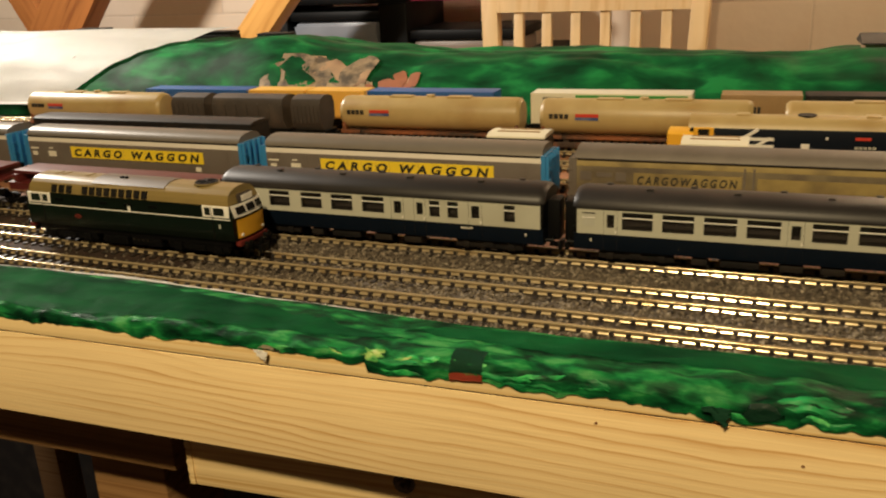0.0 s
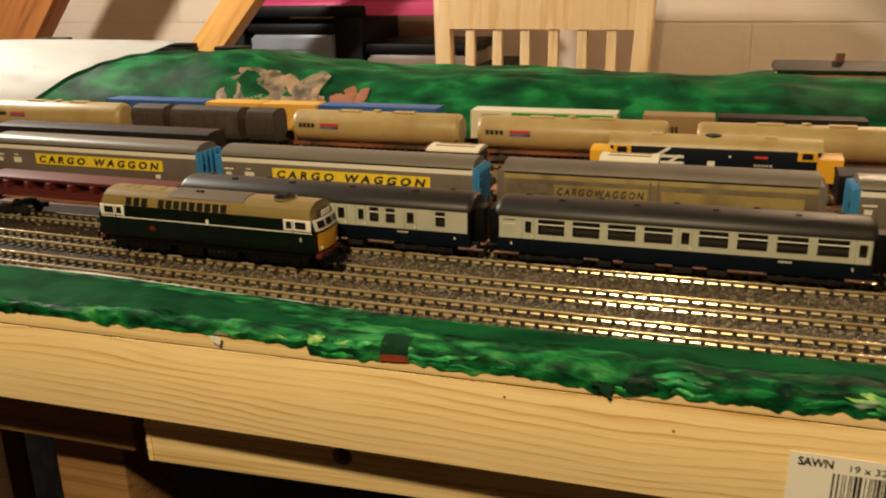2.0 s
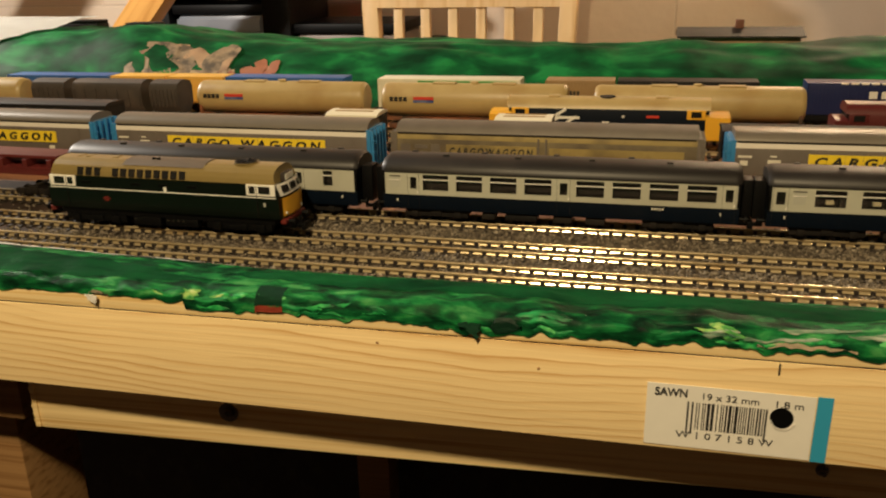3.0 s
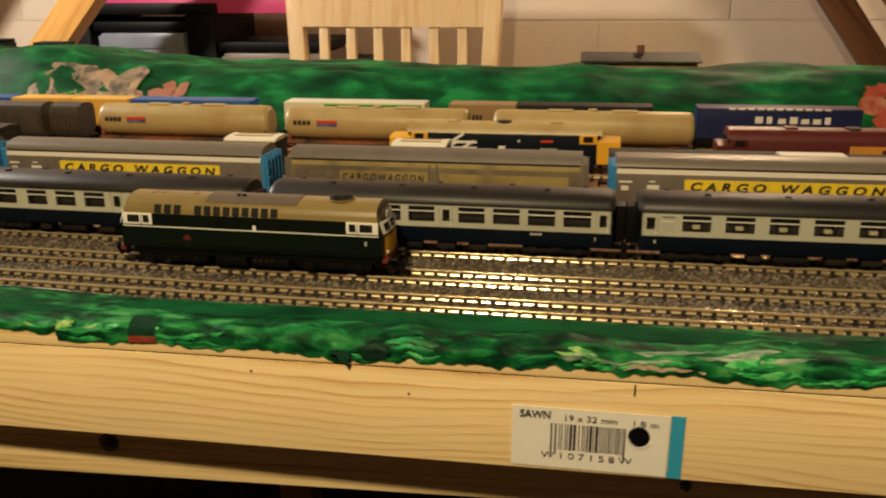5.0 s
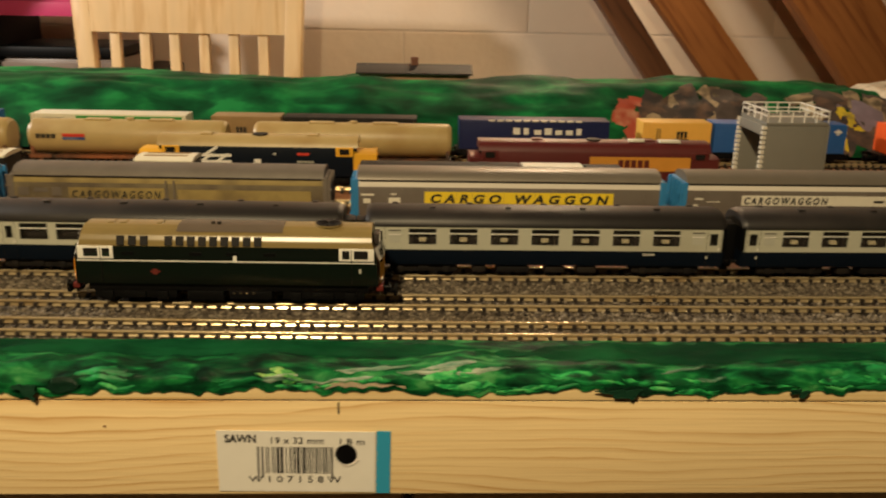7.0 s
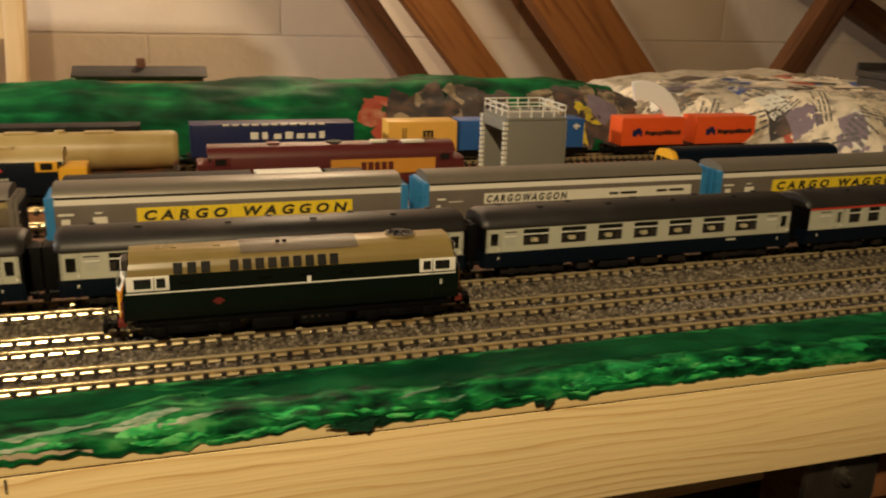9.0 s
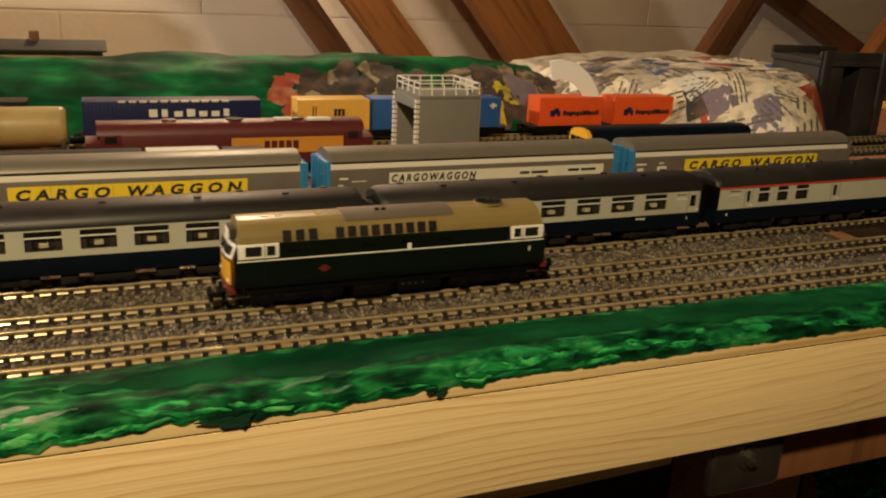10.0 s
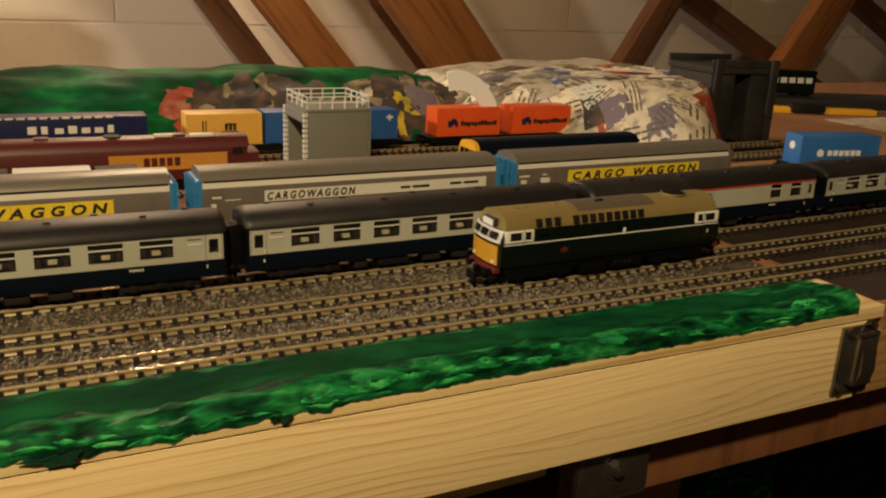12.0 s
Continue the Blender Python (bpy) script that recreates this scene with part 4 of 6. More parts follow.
# dark portal at the end of the hill
portal = thing("tunnel_portal", pose(0.589, 0.307, 0.0026, 0, 0, -8), "dark card bridge abutment with parapets at the end of the hill", "bridge")
for x in (-0.0165, 0.0165):
    part("pier", boxes((x - 0.010, x + 0.010, -0.025, 0.03, 0, 0.050), bevel=0.0006), BRIDGE, portal)
part("deck", boxes((-0.0275, 0.0275, -0.027, 0.032, 0.0502, 0.0545), bevel=0.0006), BRIDGE, portal)
for y in (-0.027, 0.029):
    part("parapet", boxes((-0.0275, 0.0275, y, y + 0.003, 0.0547, 0.0600), bevel=0.0005), BRIDGE, portal)
for x in (-0.0235, 0.0235):
    part("pilaster", boxes((x - 0.003, x + 0.003, -0.030, -0.0272, 0, 0.0605), bevel=0.0005), BRIDGE, portal)

# house whose roof shows over the crest
house = thing("model_house", pose(0.058, 0.432, 0.0255), "small dark model house whose roof shows over the hill", "model house")
part("wall", boxes((-0.04, 0.04, -0.012, 0.014, 0, 0.0195)), BROWN_PAPER, house)
bm = bmesh.new()
extrude(bm, [(-0.017, 0.0185), (-0.017, 0.0195), (0.001, 0.0245), (0.019, 0.0195), (0.019, 0.0185)], -0.0425, 0.0425)
part("roof", bm, BRIDGE, house, "dark slate roof")
part("chimney", boxes((-0.0025, 0.003, -0.002, 0.004, 0.0225, 0.0295), bevel=0.0003), material("chimney_brick", (0.18, 0.07, 0.04), 0.7), house)


# ---- the tracks ----
def finish_round(bm):
    me = finish(bm, False)
    me.shade_smooth()
    return me


def sweep(line, x0, x1, profile, step=0.02):
    bm = bmesh.new()
    rows = []
    n = int((x1 - x0) / step)
    for i in range(n + 1):
        x = x0 + (x1 - x0) * i / n
        y = on_line(line, x)
        rows.append([bm.verts.new((x, y + dy, z)) for dy, z in profile])
    k = len(profile)
    for a, b in zip(rows, rows[1:]):
        for j in range(k):
            bm.faces.new((a[j], a[(j + 1) % k], b[(j + 1) % k], b[j]))
    bm.faces.new(rows[0][::-1])
    bm.faces.new(rows[-1])
    return bm


def rail_profile(c):
    t = RAIL_TOP
    foot = [(0.0007, t - 0.0021), (0.0007, t - 0.0018), (0.0003, t - 0.0016), (0.00022, t - 0.0009), (0.00058, t - 0.0007), (0.0006, t - 0.0003), (0.0005, t - 0.00012), (0.0003, t - 0.00003), (0.0, t)]
    return [(c + y, z) for y, z in foot] + [(c - y, z) for y, z in reversed(foot[:-1])]


bm = bmesh.new()
box(bm, -0.00085, 0.00085, -0.0086, 0.0086, RAIL_TOP - 0.0032, RAIL_TOP - 0.0021)
for c in (-0.0048, 0.0048):
    box(bm, -0.0007, 0.0007, c - 0.0013, c + 0.0013, RAIL_TOP - 0.0021, RAIL_TOP - 0.0007)
SLEEPER_MESH = finish(bm)
SLEEPER_MESH.materials.append(SLEEPER)
GAP = 0.0047
for line, near_x in (("near", (-0.36, 0.42)), ("second", (-0.36, 0.42)), ("coach", (-0.36, 0.42)), ("cargo", None), ("fifth", None), ("sixth", None), ("tank", None), ("far", None)):
    x0, x1 = -0.8, 1.0
    if line in ("tank", "far", "sixth", "fifth"):
        x1 = 0.62
    tr = thing("model_track", pose(0, 0, 0), "model railway track with metal rails on dark plastic sleepers", "track", "tracks of the yard")
    for c in (-0.0048, 0.0048):
        part("rail", finish_round(sweep(line, x0, x1, rail_profile(c))), RAIL, tr, "golden nickel-silver rail")
    n = int((x1 - x0) / GAP)
    rest = []
    for i in range(n):
        x = x0 + (i + 0.5) * GAP
        if near_x and near_x[0] < x < near_x[1]:
            o = new("sleeper", SLEEPER_MESH)
            o.parent = tr
            o.location = (x, on_line(line, x), 0)
        else:
            rest.append(x)
    v0 = np.array([v.co for v in SLEEPER_MESH.vertices])
    f0 = np.array([list(p.vertices) for p in SLEEPER_MESH.polygons])
    vs = np.concatenate([v0 + (x, on_line(line, x), 0) for x in rest])
    fs = np.concatenate([f0 + i * len(v0) for i in range(len(rest))])
    me = bpy.data.meshes.new("sleepers")
    me.from_pydata(vs.tolist(), [], fs.tolist())
    me.materials.append(SLEEPER)
    o = new("sleeper_run", me)
    o.parent = tr
    tagged(o, kind="stuff")


# ballast bed and grains
def bed_strip(x0, x1, y0, y1, z, nx, ny):
    bm = bmesh.new()
    grid = [[bm.verts.new((x0 + (x1 - x0) * i / nx, y0 + (y1 - y0) * j / ny + bow(x0 + (x1 - x0) * i / nx) * 0.7, z + 0.0004 * noise_at(x0 + (x1 - x0) * i / nx, y0 + (y1 - y0) * j / ny, 0, 300))) for j in range(ny + 1)] for i in range(nx + 1)]
    for i in range(nx):
        for j in range(ny):
            bm.faces.new((grid[i][j], grid[i + 1][j], grid[i + 1][j + 1], grid[i][j + 1]))
    return bm


solo("ballast_bed", bed_strip(-0.235, BOARD_END, 0.024, 0.1035, 0.0034, 300, 40), BALLAST_BED, "grey-brown ballast spread between the tracks", "ballast", kind="stuff")
OCT = np.array([(1, 0, 0), (-1, 0, 0), (0, 1, 0), (0, -1, 0), (0, 0, 1), (0, 0, -1)], float)
OCT_F = np.array([(0, 2, 4), (2, 1, 4), (1, 3, 4), (3, 0, 4), (2, 0, 5), (1, 2, 5), (3, 1, 5), (0, 3, 5)])
R = np.random.default_rng(4)


def grains(count, x0, x1, y0, y1, name, label, size=(0.0004, 0.0009)):
    vs, fs, k = [], [], 0
    for _ in range(count):
        x, y = R.uniform(x0, x1), R.uniform(y0, y1)
        y += 0.7 * bow(x)
        keep = True
        z = 0.0036
        for line in ("near", "second", "coach"):
            d = abs(y - on_line(line, x))
            if d < 0.0066 and R.random() < 0.45:
                keep = False
            if abs(d - 0.0048) < 0.0011:
                keep = False
        if x < -0.19 and R.random() < min(0.93, (-0.19 - x) * 14):
            keep = False
        if x > 0.30 and R.random() < min(0.95, (x - 0.30) * 12):
            keep = False
        if y < 0.0255 + 0.002 * R.random():
            keep = False
        if not keep:
            continue
        s = R.uniform(*size)
        pts = OCT * s * R.uniform(0.6, 1.3, (6, 1))
        a = R.normal(size=(3, 3))
        q, _r = np.linalg.qr(a)
        vs.append(pts @ q.T + (x, y, z + s * 0.35))
        fs.append(OCT_F + k * 6)
        k += 1
    me = bpy.data.meshes.new(name)
    me.from_pydata(np.concatenate(vs).tolist(), [], np.concatenate(fs).tolist())
    me.materials.append(BALLAST)
    return tagged(new(name, me), label, "ballast", kind="stuff")


grains(34000, -0.36, 0.38, 0.0245, 0.103, "ballast_grains", "loose crushed-stone ballast grains between the tracks")

bm = bmesh.new()
grid = [[bm.verts.new((0.40 + 0.045 * i / 14 + 0.012 * j / 14 + 0.003 * noise_at(i * 0.3, j * 0.3), 0.085 + 0.012 * noise_at(i * 0.2, j * 0.15, 3), -0.10 - 0.08 * j / 14)) for j in range(15)] for i in range(15)]
for i in range(14):
    for j in range(14):
        bm.faces.new((grid[i][j], grid[i + 1][j], grid[i + 1][j + 1], grid[i][j + 1]))
bmesh.ops.solidify(bm, geom=list(bm.faces), thickness=0.0004)
solo("green_cloth", bm, GREEN, "crumpled green painted sheet hanging under the board", "cloth")


# ---- rolling stock ----
PANE = bpy.data.materials.new("clear_window")
PANE.use_nodes = True
PANE.node_tree.nodes["Principled BSDF"].inputs["Base Color"].default_value = (0.03, 0.028, 0.025, 1)
PANE.node_tree.nodes["Principled BSDF"].inputs["Roughness"].default_value = 0.06
PANE.node_tree.nodes["Principled BSDF"].inputs["Alpha"].default_value = 0.16
FROST = material("frosted_window", (0.42, 0.42, 0.36), 0.3, vary=0.1)


def mirrored(half):
    """A closed outline from its right half (y > 0), bottom to top."""
    return [(y, z) for y, z in half] + [(-y, z) for y, z in reversed(half) if y > 1e-6]


def wheelset(x, r, parent, mat=None):
    bm = bmesh.new()
    for y in (-0.0043, 0.0043):
        cyl(bm, (0, y, 0), (0, 1, 0), r, 0.0013, 18)
        cyl(bm, (0, y * 0.87, 0), (0, 1, 0), r * 1.12, 0.0004, 18)
    cyl(bm, (0, 0, 0), (0, 1, 0), 0.0005, 0.0100, 8)
    for k in range(4):
        box(bm, -0.0003, 0.0003, -0.0051, -0.0049, -r * 0.8, r * 0.8, m=pose(0, 0, 0, 0, 45 * k, 0))
    o = part("wheelset", bm, mat or BLACK, parent)
    o.location = (x, 0, r)
    return o


def bogie(x, span, parent, mat, r=0.0030, frame_z=(0.0022, 0.0052)):
    bm = bmesh.new()
    for s in (-1, 1):
        box(bm, x - span / 2 - 0.004, x + span / 2 + 0.004, s * 0.0066 - 0.0006, s * 0.0066 + 0.0006, *frame_z, 0.0003)
        for dx in (-span / 2, span / 2):
            box(bm, x + dx - 0.0012, x + dx + 0.0012, s * 0.0073 - 0.0005, s * 0.0073 + 0.0005, 0.0020, 0.0046, 0.0003)
        box(bm, x - 0.002, x + 0.002, s * 0.0074 - 0.0005, s * 0.0074 + 0.0005, 0.0026, 0.0056, 0.0003)
    box(bm, x - 0.0015, x + 0.0015, -0.0066, 0.0066, 0.0035, 0.0060)
    part("bogie", bm, mat, parent)
    for dx in (-span / 2, span / 2):
        wheelset(x + dx, r, parent, DARK)


def coupling(x, parent, mat=None):
    s = 1 if x > 0 else -1
    bm = bmesh.new()
    box(bm, min(x, x + s * 0.0045), max(x, x + s * 0.0045), -0.0011, 0.0011, 0.0028, 0.0040, 0.0002)
    box(bm, min(x + s * 0.0035, x + s * 0.0048), max(x + s * 0.0035, x + s * 0.0048), -0.0028, 0.0028, 0.0022, 0.0050, 0.0003)
    part("coupling", bm, mat or BLACK, parent)


def buffers(x, parent, z=0.0066):
    s = 1 if x > 0 else -1
    for y in (-0.0058, 0.0058):
        bm = bmesh.new()
        cyl(bm, (x + s * 0.0012, y, z), (1, 0, 0), 0.0007, 0.0024, 10)
        cyl(bm, (x + s * 0.0026, y, z), (1, 0, 0), 0.0014, 0.0005, 14)
        part("buffer", bm, BLACK, parent)


COACH_SIDE = [(0.0088, 0.0054), (0.0094, 0.0075), (0.0095, 0.0112)]


def coach(line, x, windows, doors, frosted, line_red=False, lamps=True, label="", half=0.0655):
    """A passenger coach; openings are given in millimetres from its left end."""
    c = thing("passenger_coach", berth(line, x), label, "model coach", "passenger train on the third track")
    bm = bmesh.new()
    extrude(bm, mirrored(COACH_SIDE), -half, half)
    part("lower_body", bm, BLUE, c, "rail-blue lower body")
    holes = sorted([(a, b, 0.0132, 0.0192) for a, b in windows] + [(a, b, 0.0136, 0.0182) for a, b in doors])
    bm = bmesh.new()
    y0, y1 = -0.0096, -0.0089
    box(bm, -half + 0.001, half - 0.001, y0, y1, 0.0113, 0.0132)
    box(bm, -half + 0.001, half - 0.001, y0 + 0.0001, y1, 0.0192, 0.0203)
    at = -half + 0.001
    for a, b, lo, hi in holes:
        a, b = a / 1000 - half, b / 1000 - half
        box(bm, at, a, y0, y1, 0.0132, 0.0192)
        if lo > 0.01355:
            box(bm, a, b, y0, y1, 0.0132, lo)
        if hi < 0.0191:
            box(bm, a, b, y0, y1, hi, 0.0192)
        at = b
    box(bm, at, half - 0.001, y0, y1, 0.0132, 0.0192)
    part("window_band", bm, CREAM, c, "pale grey window band", smooth=False)
    bm = bmesh.new()
    box(bm, -half + 0.001, half - 0.001, 0.0089, 0.0096, 0.0113, 0.0203)
    part("window_band", bm, CREAM, c, "pale grey window band")
    for s in (-1, 1):
        part("end_wall", boxes((min(s * half, s * (half - 0.001)), max(s * half, s * (half - 0.001)), -0.0095, 0.0095, 0.0113, 0.0203), bevel=0.0002), BLACK, c)
        bm = bmesh.new()
        box(bm, min(s * half, s * (half + 0.0044)), max(s * half, s * (half + 0.0044)), -0.0038, 0.0038, 0.0062, 0.0205, 0.0005)
        part("gangway", bm, BLACK, c)
    part("interior", boxes((-half + 0.002, half - 0.002, -0.0045, 0.0085, 0.0113, 0.0198)), INSIDE, c)
    for a, b in windows:
        a, b = a / 1000 - half, b / 1000 - half
        w = part("window", boxes((a, b, -0.0094, -0.0092, 0.0132, 0.0192)), PANE, c)
        part("transom", boxes((a, b, -0.00975, -0.0093, 0.0172, 0.01755)), SILVER, w, "bright metal window bar")
        if lamps:
            m = (a + b) / 2
            part("table_lamp", boxes((m - 0.0013, m + 0.0013, -0.0090, -0.0070, 0.0141, 0.0155), bevel=0.0003), LAMPSHADE, c)
            part("seat_back", boxes((m - 0.0046, m - 0.0032, -0.0085, -0.0046, 0.0113, 0.0160), (m + 0.0032, m + 0.0046, -0.0085, -0.0046, 0.0113, 0.0160), bevel=0.0003), INSIDE, c)
    for a, b in doors:
        a, b = a / 1000 - half, b / 1000 - half
        part("door_window", boxes((a, b, -0.0094, -0.0092, 0.0136, 0.0182)), PANE, c)
        bm = bmesh.new()
        for q in (a - 0.0011, b + 0.0009):
            box(bm, q, q + 0.0001, -0.00968, -0.0095, 0.0062, 0.0196)
        part("door_seam", bm, DARK, c, smooth=False)
        part("door_handle", boxes((b + 0.0003, b + 0.0007, -0.0100, -0.0095, 0.0120, 0.0128)), SILVER, c)
    for a, b in frosted:
        a, b = a / 1000 - half, b / 1000 - half
        w = part("frosted_window", boxes((a, b, -0.00972, -0.0095, 0.0140, 0.0186)), FROST, c)
        part("transom", boxes((a - 0.0002, b + 0.0002, -0.0099, -0.0097, 0.0168, 0.0171)), SILVER, w)
        part("transom", boxes((a - 0.0002, b + 0.0002, -0.0099, -0.0097, 0.0184, 0.0187)), INSIDE, w)
    bm = bmesh.new()
    prof = mirrored([(0.0098, 0.0203), (0.0097, 0.0211), (0.0088, 0.0226), (0.0072, 0.0239), (0.0050, 0.0249), (0.0025, 0.0254), (0.0, 0.0256)])
    rings = []
    for t in (-half - 0.0004, -half + 0.0006, -half + 0.002, half - 0.002, half - 0.0006, half + 0.0004):
        d = 1 - abs(t) / (half + 0.0004)
        k = 0.80 if d < 1e-6 else (0.93 if abs(t) > half - 0.0007 else 1.0)
        rings.append([bm.verts.new((t, y * (0.4 + 0.6 * k), 0.0203 + (z - 0.0203) * k)) for y, z in prof])
    n = len(prof)
    for a, b in zip(rings, rings[1:]):
        for i in range(n):
            bm.faces.new((a[i], a[(i + 1) % n], b[(i + 1) % n], b[i]))
    bm.faces.new(rings[0][::-1])
    bm.faces.new(rings[-1])
    roof = part("roof", bm, ROOF_DARK, c, "domed dark grey roof")
    for i in range(9):
        q = -half + 0.010 + i * 0.0138
        bm = bmesh.new()
        box(bm, q - 0.0011, q + 0.0011, -0.0034 if i % 2 else 0.0020, -0.0016 if i % 2 else 0.0036, 0.0248, 0.0259, 0.0003)
        part("roof_vent", bm, ROOF_DARK, roof)
    if line_red:
        part("cantrail_stripe", boxes((-half + 0.001, half - 0.001, -0.00985, -0.0095, 0.0196, 0.0203)), RED, c, "thin red stripe under the roof")
    else:
        part("gutter", boxes((-half + 0.001, half - 0.001, -0.00988, -0.0094, 0.02, 0.0204)), ROOF_DARK, c)
    for q in (-half + 0.0055, half - 0.0065):
        part("small_marking", boxes((q, q + 0.0005, -0.00962, -0.0094, 0.0086, 0.0096)), OFFWHITE, c)
    part("number_bars", boxes(*[(half - 0.030 + i * 0.0009, half - 0.0294 + i * 0.0009, -0.00962, -0.0094, 0.0097, 0.0104) for i in range(5)]), OFFWHITE, c)
    bm = bmesh.new()
    for a, b in ((-0.018, -0.006), (0.0, 0.007), (0.012, 0.019), (-0.027, -0.022)):
        box(bm, a, b, -0.0078, -0.002, 0.0022, 0.0047, 0.0004)
        box(bm, a, b, 0.002, 0.0078, 0.0022, 0.0047, 0.0004)
    box(bm, -half + 0.004, half - 0.004, -0.0045, 0.0045, 0.0040, 0.0049)
    part("underframe_gear", bm, DARK, c)
    for q in (-0.045, 0.045):
        bogie(q, 0.017, c, DARK)
    for s in (-1, 1):
        coupling(s * half, c)
        buffers(s * half, c)
    return c


SEVEN = [(15 + 14.9 * i, 25 + 14.9 * i) for i in range(7)]
L_A = "blue and pale grey brake coach with small guard's windows"
L_B = "blue and pale grey open coach with a dark grey roof"
L_C = "blue and pale grey dining coach with table lamps in its windows"
coach("coach", -0.1755, [(22, 31), (36, 45), (49, 58), (62, 71), (89, 93), (96, 100), (117, 121)], [(12, 14.5), (75, 78), (84, 86.5), (105, 108)], [], lamps=False, label=L_A)
coach("coach", -0.034, [(16, 26), (29, 39), (42, 52), (55, 65), (74, 84), (87, 97), (100, 110), (113, 123)], [(11, 13.5), (68, 70.8), (126, 128.6)], [(3, 7)], lamps=False, label=L_B)
coach("coach", 0.106, SEVEN, [(2.5, 5.5), (125.5, 128.5)], [(8, 12), (119, 123)], label=L_C)
coach("coach", 0.2435, SEVEN, [(2.5, 5.5), (125.5, 128.5)], [(8, 12), (119, 123)], label=L_C)
coach("coach", 0.382, [(21, 27), (31, 37), (41, 48), (101, 108), (114, 121)], [(15, 17), (62, 64.5), (126, 128.4)], [(6, 11)], line_red=True, lamps=False, label="blue and pale grey coach with red stripe under its roof")
coach("coach", 0.5195, SEVEN, [(2.5, 5.5), (125.5, 128.5)], [(8, 12), (119, 123)], label=L_C)


def cargo(x, style):
    """A long sliding-wall van: style 'yellow', 'dirty' or 'white'."""
    grimy = style == "dirty"
    names = {"yellow": "silver-grey sliding-wall van with a yellow sign and blue ends", "dirty": "grimy brown sliding-wall van with faded signs", "white": "silver-grey sliding-wall van with a white sign and blue ends"}
    c = thing("sliding_wall_van", berth("cargo", x), names[style], "model wagon", "train of long vans")
    h = 0.066
    side, roofm, band = (DIRTY, DIRTY_ROOF, DIRTY_SIGN) if grimy else (WAGON_GREY, WAGON_ROOF, WAGON_BAND)
    bm = bmesh.new()
    extrude(bm, mirrored([(0.0092, 0.0055), (0.0095, 0.0065), (0.0095, 0.0200), (0.0093, 0.0206)]), -h + 0.0015, h - 0.0015)
    part("body", bm, side, c)
    bm = bmesh.new()
    extrude(bm, mirrored([(0.0094, 0.0206), (0.0094, 0.0212), (0.0089, 0.0229), (0.0086, 0.0231)]), -h + 0.0012, h - 0.0012)
    part("shoulder_band", bm, band, c)
    bm = bmesh.new()
    extrude(bm, mirrored([(0.0091, 0.0232), (0.0092, 0.0237), (0.0082, 0.0256), (0.0060, 0.0268), (0.0030, 0.0274), (0.0, 0.0276)]), -h + 0.001, h - 0.001)
    part("roof", bm, roofm, c)
    part("rain_strip", boxes((-h + 0.002, h - 0.002, -0.0094, -0.0088, 0.0229, 0.0234), bevel=0.0001), DARK, c)
    for i in range(9):
        q = -h + 0.008 + i * 0.0145
        part("side_rib", boxes((q, q + 0.0003, -0.00962, -0.0094, 0.0066, 0.0199)), side, c)
    part("door_rail", boxes((-h + 0.002, h - 0.002, -0.0099, -0.0093, 0.0052, 0.0062), bevel=0.0001), DARK, c)
    for s in (-1, 1):
        END = DIRTY_ROOF if grimy or (s > 0 and x > 0.3) else END_BLUE
        e = part("end_frame", boxes((min(s * (h - 0.0015), s * (h + 0.0004)), max(s * (h - 0.0015), s * (h + 0.0004)), -0.0096, 0.0096, 0.0052, 0.0238), bevel=0.0003), END, c, "" if END is not END_BLUE else "bright blue ribbed end")
        for y in (-0.0085, -0.0043, 0.0, 0.0043, 0.0085):
            part("rib", boxes((min(s * (h + 0.0004), s * (h + 0.0018)), max(s * (h + 0.0004), s * (h + 0.0018)), y - 0.0006, y + 0.0006, 0.0056, 0.0236), bevel=0.0002), END, e)
        for z in (0.0085, 0.0135, 0.0185):
            part("step", boxes((min(s * (h + 0.0004), s * (h + 0.0024)), max(s * (h + 0.0004), s * (h + 0.0024)), -0.0094, -0.0076, z, z + 0.0006)), END, e)
        coupling(s * h, c)
        buffers(s * (h - 0.001), c)
        bogie(s * 0.046, 0.0125, c, DARK)
    if style == "yellow":
        p = part("sign", boxes((-0.0365, 0.0445, -0.0099, -0.0094, 0.0132, 0.0188)), SIGN_YELLOW, c, "yellow lettered sign")
        letter("CARGO WAGGON", 0.0050, (-0.034, -0.01002, 0.0142), INK, p, spacing=1.6, bold=0.00019, width=0.0765, slant=0.2)
        bm = bmesh.new()
        for i in range(1, 12):
            q = -0.0365 + i * 0.00675
            box(bm, q, q + 0.00012, -0.00995, -0.0098, 0.0132, 0.0188)
        part("panel_seams", bm, BOX_BROWN, p, smooth=False)
        marks = [(-0.0635, -0.058, 0.0168, 0.0176), (-0.0625, -0.0595, 0.0135, 0.0155), (-0.051, -0.0485, 0.0172, 0.0178), (-0.0518, -0.0468, 0.0132, 0.0160), (0.0395, 0.0425, 0.0095, 0.0115)]
    elif style == "white":
        p = part("sign", boxes((-0.0405, 0.0595, -0.0099, -0.0094, 0.0142, 0.0186)), OFFWHITE, c, "white lettered sign")
        letter("CARGOWAGGON", 0.0042, (-0.0395, -0.01002, 0.0149), INK, p, spacing=1.45, bold=0.00014, width=0.037, slant=0.2)
        part("print_bar", boxes((0.018, 0.0225, -0.01003, -0.0098, 0.0157, 0.0168), (0.0235, 0.0315, -0.01003, -0.0098, 0.0157, 0.0168), (0.0415, 0.047, -0.01003, -0.0098, 0.016, 0.0171), (0.048, 0.0555, -0.01003, -0.0098, 0.016, 0.0171)), STEEL, p)
